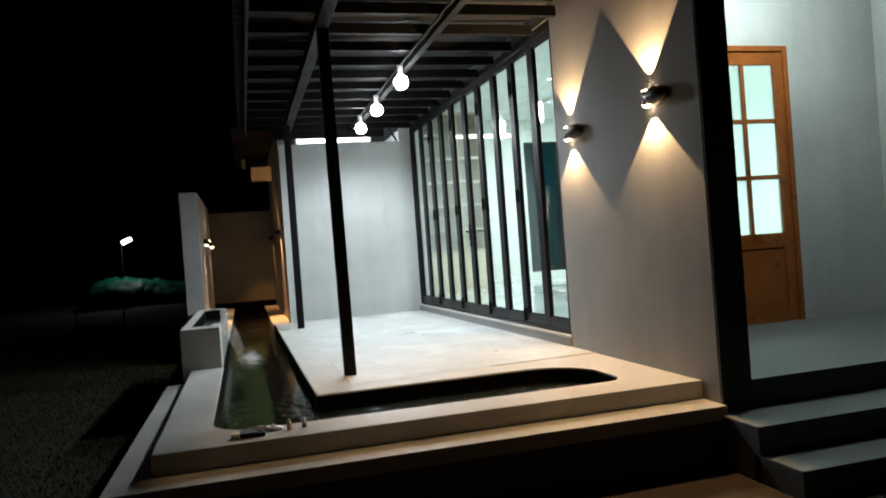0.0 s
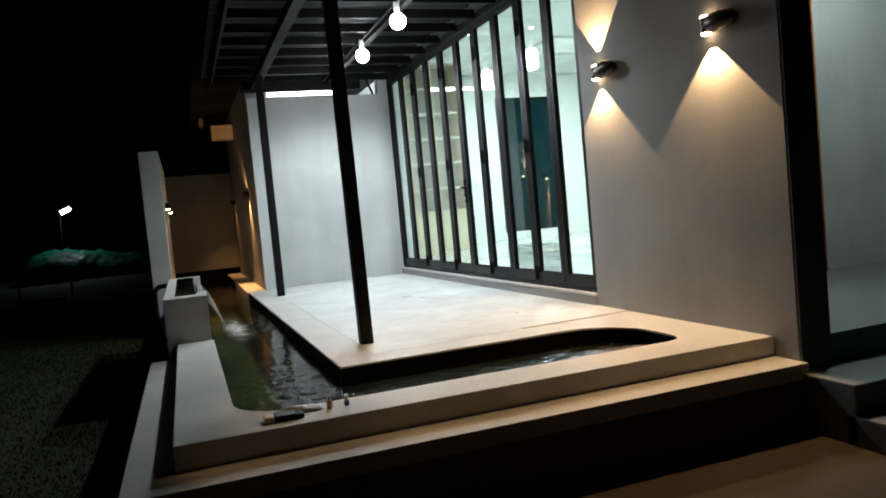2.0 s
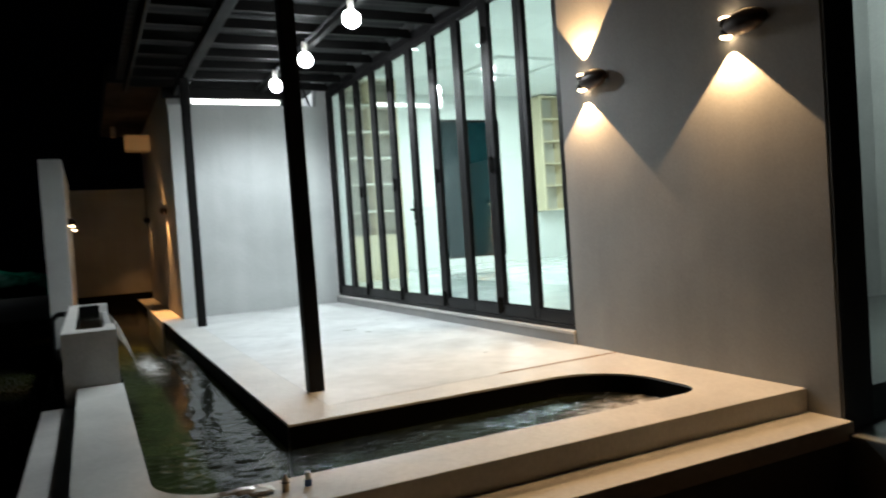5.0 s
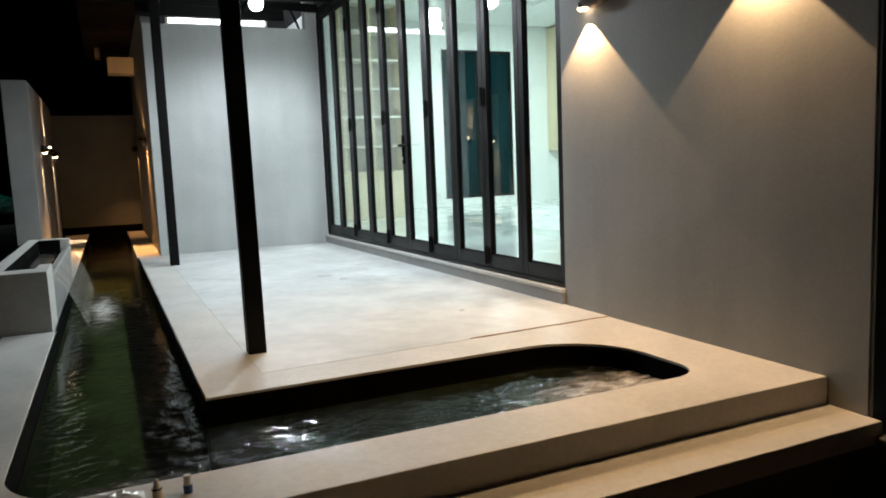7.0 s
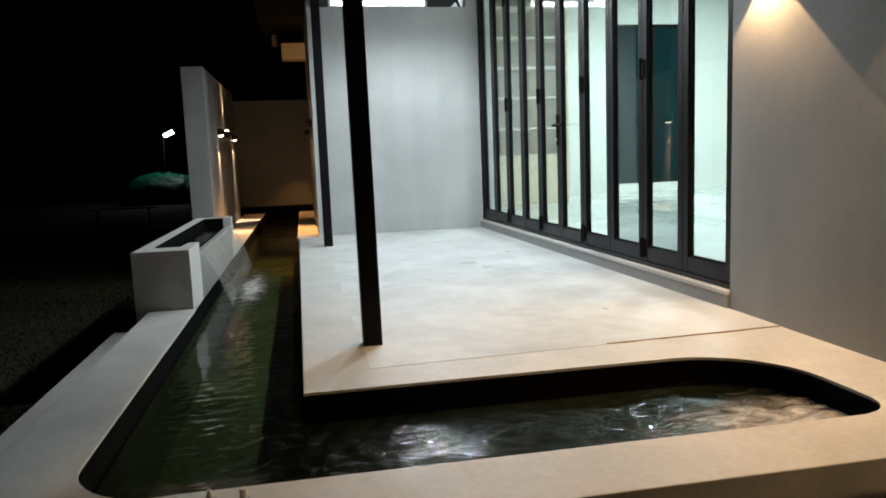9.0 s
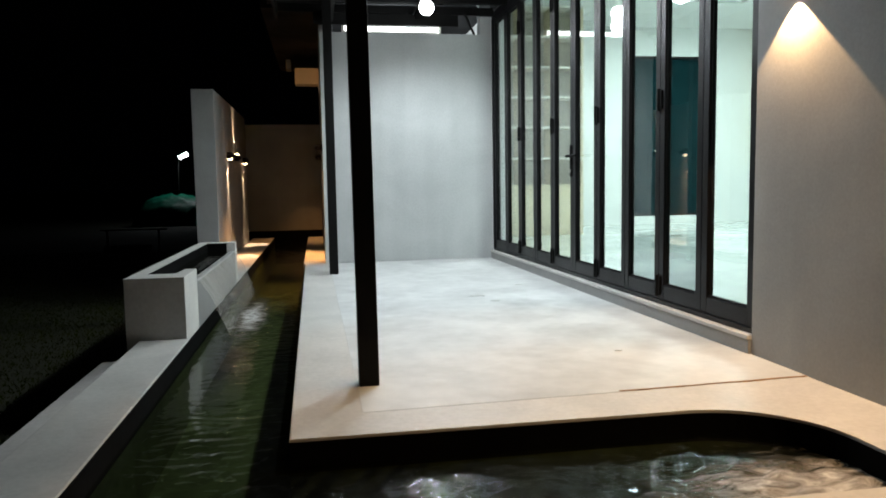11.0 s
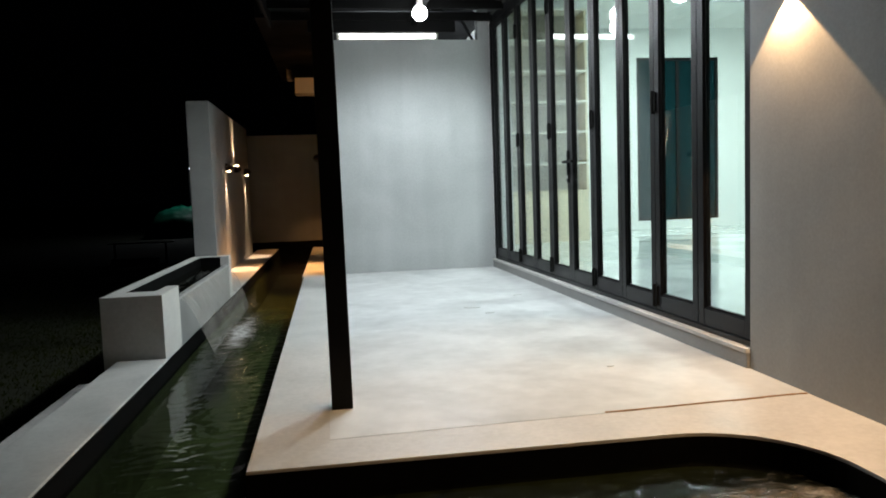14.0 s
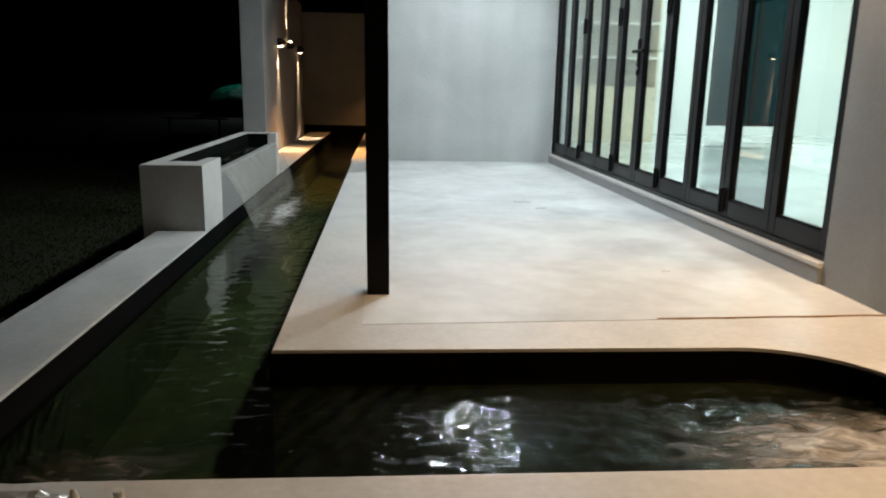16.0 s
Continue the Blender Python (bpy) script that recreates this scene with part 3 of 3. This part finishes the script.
for p, q in zip(rows, rows[1:]):
    for i in range(4):
        bm.faces.new((p[i], q[i], q[(i + 1) % 4], p[(i + 1) % 4]))
part("roof_sheet", bm, ROOF_METAL, roof, "dark corrugated roofing sheet")
part("cross_beam", B(0.70, 11.16, -0.025, 2.36, 11.22, 0.10, bevel=0.003), BLACK_METAL, roof)
bm = rod(bmesh.new(), (1.82, 4.2, 0.085), (1.82, 11.1, 0.085), 0.010)
part("conduit", bm, ROOF_METAL, roof, "thin grey electrical conduit")
part("conduit", rod(bmesh.new(), (2.40, 11.0, 0.08), (2.62, 11.5, -0.04), 0.016), BLACK_METAL, roof, "dark slanting pipe")


def bulb_light(y):
    ob = thing("ceiling_bulb", (1.82, y, 3.27), "round white glowing bulb under the terrace roof", "ceiling lamp", "terrace bulbs")
    part("socket", rod(bmesh.new(), (0, 0, -0.06), (0, 0, 0.07), 0.028), PVC, ob)
    part("bulb", ball(bmesh.new(), (0, 0, -0.105), 0.074, 0.074, 0.074, 24), BULB_COOL, ob, "glowing white bulb", smooth=True)
    return ob


for y in LIGHTS_Y:
    bulb_light(y)


tube = thing("tube_lamp", (1.60, NORTH + 0.075, 3.16), "white fluorescent tube batten lying on the end wall, lit", "tube lamp")
part("batten", B(-0.58, -0.045, 0.0, 0.58, 0.045, 0.022, bevel=0.004), PVC, tube)
part("tube", rod(bmesh.new(), (-0.55, -0.02, 0.050), (0.55, -0.02, 0.050), 0.030, 18), TUBE_GLOW, tube, "glowing white tube", smooth=True)
for x in (-0.565, 0.565):
    part("end_cap", B(x - 0.015, -0.06, 0.022, x + 0.015, 0.02, 0.10, bevel=0.003), PVC, tube)
# invented fixture for the porch's fill light
dome = thing("porch_fill_lamp", (4.7, 5.1, 3.9), "round white ceiling lamp added to light the porch", "ceiling lamp")
part("base", rod(bmesh.new(), (0, 0, -0.03), (0, 0, 0), 0.15, 28), PVC, dome)
part("shade", ball(bmesh.new(), (0, 0, -0.03), 0.14, 0.14, 0.07, 24), TUBE_GLOW, dome, "glowing white shade", smooth=True)


# ---- wall lamps ----
def wall_lamp(m, up, down, length, label, group):
    """A bronze body that lies along the wall, with a lens above and below at one end. Its back is at x = 0 and it stands out to -x."""
    ob = thing("wall_lamp", (0, 0, 0), label, "wall lamp", group)
    part("back_plate", rod(bmesh.new(), (-0.012, -0.02, 0), (0, -0.02, 0), 0.045, 20), BRONZE, ob)
    part("body", ball(bmesh.new(), (-0.046, -length * 0.45, 0), 0.052, length * 0.55, 0.020 + length * 0.17, 24), BRONZE, ob, "dark bronze oval housing", smooth=True)
    for way, on in ((1, up), (-1, down)):
        ring = part("lens_ring", rod(bmesh.new(), (-0.036, 0.012, 0.012 * way), (-0.036, 0.012, 0.046 * way), 0.036, 20), BRONZE, ob)
        if on:
            part("lens", ball(bmesh.new(), (-0.040, 0.016, 0.046 * way), 0.032, 0.032, 0.016, 16), LENS_WARM, ring, "glowing warm lens", smooth=True)
    ob.matrix_world = m
    return ob


for y, z in WALL_LAMPS:
    wall_lamp(pose(WALL_X, y, z), True, True, 0.25, "dark bronze up-and-down lamp on the grey wall, lit", "house wall lamps")
for y, way in PILLAR_LAMPS:
    wall_lamp(pose(-0.455, y, 1.82, 0, 0, 180), way > 0, way < 0, 0.10, "small dark bronze lamp on the free-standing wall, lit", "garden wall lamps")
# lamp bodies added where the passage's amber spots sit
for y, watts, lean in PASSAGE_FILLS:
    wall_lamp(pose(0.76, y, 1.90), False, False, 0.10, "dark bronze lamp body added on the passage wall for the amber glow", "passage lamps")

# ---- waterfall trough ----
X0, X1, Y0, Y1, Z1 = -0.460, -0.115, 7.21, 10.07, 0.874
trough = thing("water_trough", (0, 0, 0), "pale concrete waterfall trough on the kerb, overflowing", "water feature")
shell = [(X0, Y0), (X1, Y0), (X1, Y0 + 0.46), (X1 - 0.075, Y0 + 0.46), (X1 - 0.075, Y0 + 0.2), (X0 + 0.085, Y0 + 0.2),
         (X0 + 0.085, Y1 - 0.14), (X1, Y1 - 0.14), (X1, Y1), (X0, Y1)]
part("shell", prism(bmesh.new(), shell, 0.0, Z1, 0.005), CONCRETE, trough)
part("spill_wall", B(X1 - 0.055, Y0 + 0.462, 0.0, X1 - 0.001, Y1 - 0.142, Z1 - 0.082, bevel=0.012), RENDER_GREY, trough)
# black strips put the trough's dark inside into colour, against the deck lights
part("lining", B(X0 + 0.084, Y0 + 0.199, 0.3, X0 + 0.089, Y1 - 0.139, Z1 - 0.006), BLACK_TILE, trough, "black strip added to keep the inside of the trough dark")
part("lining", B(X0 + 0.09, Y1 - 0.145, 0.3, X1 - 0.076, Y1 - 0.139, Z1 - 0.006), BLACK_TILE, trough, "black strip added to keep the inside of the trough dark")
part("lining", B(X0 + 0.083, Y0 + 0.198, 0.3, X1 - 0.075, Y1 - 0.138, Z1 - 0.26), BLACK_TILE, trough, "black strip added to keep the inside of the trough dark")
bm = bmesh.new()
gridv = [[bm.verts.new((X0 + 0.086 + (X1 - X0 - 0.145) * j / 8, Y0 + 0.21 + (Y1 - Y0 - 0.36) * i / 60,
          Z1 - 0.076 + 0.002 * noise.noise((i * 0.7, j * 0.9, 2)))) for j in range(9)] for i in range(61)]
for i in range(60):
    for j in range(8):
        bm.faces.new((gridv[i][j], gridv[i + 1][j], gridv[i + 1][j + 1], gridv[i][j + 1]))
part("pool", bm, WATER, trough, "dark water in the trough", smooth=True)

# the falling sheet of water
bm = bmesh.new()
cols = []
for i in range(81):
    s = i / 80
    col = []
    y0 = 7.68 + (9.92 - 7.68) * s
    for j in range(15):
        k = j / 14
        draw = 0.10 * k * (0.5 - s) * 2
        x = X1 - 0.03 + 0.04 * k + 0.17 * k + 0.012 * noise.noise((y0 * 9, k * 2, 1))
        z = Z1 - 0.078 - 0.40 * k ** 1.7
        col.append(bm.verts.new((x, y0 + draw + 0.008 * noise.noise((y0 * 14, k * 3, 5)), z)))
    cols.append(col)
for p, q in zip(cols, cols[1:]):
    for j in range(14):
        bm.faces.new((p[j], q[j], q[j + 1], p[j + 1]))
tagged(mesh_object("waterfall", bm, FALL, True), "thin sheet of water falling from the trough", "water", kind="structure")

# small things left on the kerb
tube = thing("test_tube", (0.412, 4.36, DECK), "small clear tube with a blue cap on the kerb", "tube")
part("cap", rod(bmesh.new(), (0, 0, 0), (0, 0, 0.024), 0.013, 16), BLUE, tube, "blue plastic cap")
part("glass", rod(bmesh.new(), (0, 0, 0.024), (0, 0, 0.052), 0.0105, 16), PVC, tube, "cloudy clear tube")
bottle = thing("dropper_bottle", (0.328, 4.355, DECK), "small beige dropper bottle with a white tip on the kerb", "bottle")
part("body", rod(bmesh.new(), (0, 0, 0), (0, 0, 0.030), 0.014, 16), CREAM, bottle)
part("ring", rod(bmesh.new(), (0, 0, 0.030), (0, 0, 0.034), 0.0145, 16), BLACK_METAL, bottle, "dark ring")
part("tip", rod(bmesh.new(), (0, 0, 0.034), (0, 0, 0.060), 0.012, 16, r2=0.004), PVC, bottle, "white conical tip")
crate = thing("pouch", (0.0, 0.0, DECK), "flat black pouch lying on the pale kerb", "pouch")
part("case", B(0.06, 4.265, 0.0, 0.195, 4.345, 0.024, bevel=0.010), BLACK_METAL, crate)
part("flap", B(0.062, 4.262, 0.024, 0.150, 4.346, 0.030, bevel=0.0025), DARK_GREY, crate)
pack = thing("plastic_pack", (0.0, 0.0, DECK), "small brown translucent plastic pack on the kerb", "pack")
part("body", B(0.012, 4.268, 0.0, 0.056, 4.340, 0.030, bevel=0.007), CREAM, pack)
bm = bmesh.new()
bag = [[bm.verts.new((0.055 + 0.24 * i / 13, 4.352 + 0.075 * j / 9 + 0.012 * noise.noise((i * 0.6, j * 0.7, 8)),
        DECK + 0.006 + 0.035 * abs(math.sin(math.pi * i / 13)) ** 0.6 * abs(math.sin(math.pi * j / 9)) ** 0.6 * (0.6 + 0.6 * abs(noise.noise((i * 0.55, j * 0.6, 3))))))
        for j in range(10)] for i in range(14)]
for i in range(13):
    for j in range(9):
        bm.faces.new((bag[i][j], bag[i + 1][j], bag[i + 1][j + 1], bag[i][j + 1]))
tagged(mesh_object("plastic_bag", bm, FOIL), "crumpled silvery plastic bag on the kerb", "bag")

# marks on the terrace floor
for n, (x, y, r) in enumerate(((1.93, 8.36, 0.026), (2.02, 8.08, 0.018), (2.25, 6.29, 0.008), (2.44, 8.9, 0.016))):
    rng = random.Random(n)
    ring = [(x + r * (0.6 + 0.7 * rng.random()) * math.cos(a * 0.7) * 2.2, y + r * (0.6 + 0.7 * rng.random()) * math.sin(a * 0.7)) for a in range(9)]
    tagged(mesh_object("paint_fleck", prism(bmesh.new(), ring, DECK - 0.001, DECK + 0.005), SHEET), "small white paint fleck on the concrete floor", "paint mark", "paint flecks", "stuff")
bm = bmesh.new()
xs = [1.95 + 0.92 * k / 24 for k in range(25)]
edge = [5.568 + 0.040 * (x - 1.95) + 0.006 * noise.noise((x * 6, 0, 0)) for x in xs]
prism(bm, [(x, y) for x, y in zip(xs, edge)] + [(x, y + 0.013 + 0.007 * noise.noise((x * 11, 3, 0))) for x, y in list(zip(xs, edge))[::-1]], DECK - 0.002, DECK + 0.0035)
tagged(mesh_object("floor_joint", bm, JOINT), "rough brown joint in the concrete floor", "joint", kind="structure")

# ---- room furniture ----
shelf = thing("bookcase", (3.2, 13.2, SILL), "tall cream built-in bookcase with empty shelves and a base cabinet", "bookcase")
W, H = 1.46, 3.39
part("back_panel", B(0, 0.36, 0.0, W, 0.38, H), BACKING, shelf)
for x in (0.0, 0.47, 0.95, W - 0.03):
    part("upright", B(x, 0.02, 0.76, x + 0.03, 0.36, H, bevel=0.002), CREAM, shelf)
for z in (1.14, 1.60, 2.04, 2.48, 2.92, H - 0.03):
    part("shelf", B(0.001, 0.01, z, W - 0.001, 0.359, z + 0.03, bevel=0.002), SHELF_WHITE, shelf)
part("counter", B(-0.005, 0.0, 0.73, W + 0.005, 0.36, 0.76, bevel=0.002), CREAM, shelf)
part("carcass", B(0, 0.02, 0.0, W, 0.36, 0.73), CREAM, shelf)
for i in range(3):
    d = part("cabinet_door", B(0.006 + i * W / 3, 0.0, 0.08, (i + 1) * W / 3 - 0.006, 0.019, 0.725, bevel=0.002), CREAM, shelf)
    part("knob", rod(bmesh.new(), ((i + 0.9) * W / 3, -0.02, 0.6), ((i + 0.9) * W / 3, 0, 0.6), 0.01), STEEL, d)

gdoor = thing("window_1", (6.29, 15.2, 0.76), "dark glass sliding door with the night outside", "glass door", kind="structure")
part("window_frame", box(box(box(box(bmesh.new(), 0, 0, 0, 0.05, 0.06, 2.88), 1.49, 0, 0, 1.54, 0.06, 2.88), 0.05, 0, 0, 1.49, 0.06, 0.05), 0.05, 0, 2.83, 1.49, 0.06, 2.88), FRAME_BLACK, gdoor)
part("mullion", B(0.74, 0.0, 0.05, 0.80, 0.06, 2.83), FRAME_BLACK, gdoor)
for x in (0.05, 0.80):
    part("pane", B(x, 0.03, 0.05, x + 0.69, 0.045, 2.83), NIGHT_GLASS, gdoor)

hung = thing("wall_shelf", (8.70, 14.85, 1.64), "cream hanging shelf unit on the white back wall", "shelf")
HW, HH = 1.48, 2.47
part("back_panel", B(0.0, 0.325, 0.0, HW, 0.345, HH), BACKING, hung)
for x in (0.0, 0.50, 1.0, HW - 0.03):
    part("upright", B(x, 0.003, 0.0, x + 0.03, 0.325, HH, bevel=0.002), CREAM, hung)
for z in (0.0, 0.52, 1.0, 1.48, 1.96, HH - 0.03):
    for x in (0.03, 0.53, 1.03):
        part("shelf", B(x, 0.006, z, x + (0.47 if x < 1 else 0.44), 0.324, z + 0.03), CREAM, hung)
part("end_panel", B(-0.021, 0.0, 0.0, -0.001, 0.345, HH, bevel=0.002), CREAM, hung)

# rims invented so the room's area fills pass for ceiling panels
for x, y in ((6.9, 9.2), (6.6, 12.6)):
    panel = thing("room_fill_panel", (x, y, 4.15), "square white rim added round a fill light on the room ceiling", "ceiling light", "room ceiling lights")
    rim = bmesh.new()
    for x0, y0, x1, y1 in ((-0.66, -0.66, 0.66, -0.61), (-0.66, 0.61, 0.66, 0.66), (-0.66, -0.61, -0.61, 0.61), (0.61, -0.61, 0.66, 0.61)):
        box(rim, x0, y0, -0.05, x1, y1, 0.0)
    part("frame", rim, WHITE, panel)
for x, y in ((4.4, 9.0), (5.3, 11.4), (4.4, 11.8), (5.3, 8.2)):
    spot = thing("downlight", (x, y, 4.15), "small round recessed downlight in the room ceiling, lit", "downlight", "room downlights")
    part("rim", rod(bmesh.new(), (0, 0, -0.012), (0, 0, 0), 0.055, 20), WHITE, spot)
    part("lens", rod(bmesh.new(), (0, 0, -0.016), (0, 0, -0.0125), 0.04, 20), TUBE_GLOW, spot, "glowing white lens")

# ---- wooden door of the porch ----
wdoor = thing("door_1", (4.36, 6.1, DECK), "varnished teak door with six frosted lites, closed", "door", kind="structure")
DW, DH = 1.02, 2.67
part("door_frame", box(box(box(bmesh.new(), 0, -0.02, 0, 0.05, 0.10, DH), DW - 0.05, -0.02, 0, DW, 0.10, DH), 0.05, -0.02, DH - 0.05, DW - 0.05, 0.10, DH), TEAK, wdoor)
leafp = part("leaf", box(box(box(bmesh.new(), 0.05, 0, 0, 0.16, 0.045, DH - 0.05, bevel=0.004), DW - 0.16, 0, 0, DW - 0.05, 0.045, DH - 0.05, bevel=0.004), 0.16, 0.002, 0.0, DW - 0.16, 0.043, 0.18), TEAK, wdoor)
part("panel", B(0.16, 0.012, 0.18, DW - 0.16, 0.034, 0.72, bevel=0.006), TEAK, wdoor, "raised wooden panel")
part("rail", B(0.16, 0.002, 0.72, DW - 0.16, 0.043, 0.86, bevel=0.004), TEAK, wdoor)
part("rail", B(0.16, 0.002, 2.49, DW - 0.16, 0.043, DH - 0.05, bevel=0.004), TEAK, wdoor)
part("glazing_bar", B(DW / 2 - 0.02, 0.003, 0.86, DW / 2 + 0.02, 0.042, 2.49, bevel=0.003), TEAK, wdoor)
for i in range(3):
    z0, z1 = 0.86 + i * 0.5433, 0.86 + (i + 1) * 0.5433
    if i:
        part("glazing_bar", B(0.16, 0.004, z0 - 0.02, DW - 0.16, 0.041, z0 + 0.02, bevel=0.003), TEAK, wdoor)
    for x0, x1 in ((0.16, DW / 2 - 0.02), (DW / 2 + 0.02, DW - 0.16)):
        p = part("pane", B(x0, 0.018, z0, x1, 0.026, z1), FROST, wdoor, "frosted lit pane")

# ---- garden and distance ----
lampost = thing("street_lamp", (-4.50, 32.9, 0), "street lamp with a lit white panel on a thin pole", "street lamp")
part("pole", rod(bmesh.new(), (-0.28, 0.15, 0), (-0.22, 0.12, 2.62), 0.022), BLACK_METAL, lampost)
head_turn = pose(0, 0, 2.69, -48, -24, 8)
bm = B(-0.21, -0.10, 0.0, 0.21, 0.10, 0.05, bevel=0.012)
bmesh.ops.transform(bm, matrix=head_turn, verts=bm.verts)
part("head", bm, DARK_GREY, lampost)
bm = B(-0.19, -0.09, -0.026, 0.19, 0.09, -0.002, bevel=0.005)
bmesh.ops.transform(bm, matrix=head_turn, verts=bm.verts)
part("panel", bm, STREET_GLOW, lampost, "glowing white panel")

bm = bmesh.new()
vs = []
for i in range(90):
    row = []
    for j in range(36):
        u, v = i / 89 * 2 - 1, j / 35 * 2 - 1
        h = max(0.0, 1 - abs(u) ** 5) ** 0.5 * max(0.0, 1 - abs(v) ** 2.4) ** 0.6
        ridge = 1.12 - 0.34 * (u + 0.4)
        z = -0.02 + ridge * h + 0.10 * h * noise.noise((u * 4, v * 3, 0)) + 0.17 * h * abs(noise.noise((u * 7 - v * 6, v * 8, 3))) - 0.07 * h * abs(noise.noise((u * 11 + v * 9, v * 13, 7)))
        row.append(bm.verts.new((u * 2.6, v * 1.5, z)))
    vs.append(row)
for p, q in zip(vs, vs[1:]):
    for j in range(35):
        bm.faces.new((p[j], q[j], q[j + 1], p[j + 1]))
tarp = mesh_object("tarpaulin", bm, TARP, True)
tarp.matrix_world = pose(-3.57, 32.5, 0)
tagged(tarp, "crumpled green tarpaulin over a low heap in the dark", "tarpaulin")
bench = thing("trestle", (-3.3, 19.0, 0), "pale board on a low trestle in the dark garden", "trestle")
bm = B(-0.52, -0.10, 0.0, 0.46, 0.10, 0.03, bevel=0.006)
bmesh.ops.transform(bm, matrix=pose(0, 0, 0.12, 52, 0, 0), verts=bm.verts)
part("board", bm, SHEET, bench)
part("batten", B(-0.62, 0.16, 0.52, 0.75, 0.24, 0.55, bevel=0.004), SHEET, bench)
for x in (-0.5, 0.55):
    part("leg", B(x, 0.18, 0.0, x + 0.04, 0.22, 0.52), SHEET, bench)

# black supply pipe that rises behind the trough and bends into it
bm = bmesh.new()
bend = [(-0.635, 10.22, 0.0), (-0.635, 10.22, 0.68)] + [(-0.545 + 0.09 * math.cos(radians(a)), 10.22, 0.70 + 0.09 * math.sin(radians(a))) for a in range(170, 80, -15)] + [(-0.50, 10.20, 0.79), (-0.445, 10.04, 0.79)]
for p, q in zip(bend, bend[1:]):
    rod(bm, p, q, 0.028, 14)
for p in bend[1:-1]:
    ball(bm, p, 0.028, 0.028, 0.028, 12)
pipe = thing("supply_pipe", (0, 0, 0), "bent black plastic pipe behind the concrete trough", "pipe")
part("tube", bm, BLACK_METAL, pipe, smooth=True)


def lawn():
    rng = np.random.default_rng(4)
    n = 90000
    x = -0.75 - 8.0 * rng.random(n) ** 1.5
    y = 2.5 + 17.5 * rng.random(n) ** 1.2
    a, h, lean = rng.random(n) * 6.283, 0.012 + 0.020 * rng.random(n), (rng.random((n, 2)) - 0.5) * 0.05
    w = 0.004 + 0.003 * rng.random(n)
    p = np.zeros((n, 3, 3))
    p[:, 0] = np.c_[x - w * np.cos(a), y - w * np.sin(a), np.zeros(n)]
    p[:, 1] = np.c_[x + w * np.cos(a), y + w * np.sin(a), np.zeros(n)]
    p[:, 2] = np.c_[x + lean[:, 0], y + lean[:, 1], h]
    me = bpy.data.meshes.new("lawn")
    me.from_pydata(p.reshape(-1, 3).tolist(), [], np.arange(3 * n).reshape(-1, 3).tolist())
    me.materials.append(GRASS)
    return tagged(new("lawn", me), "short dark lawn grass at night", "grass", kind="stuff")


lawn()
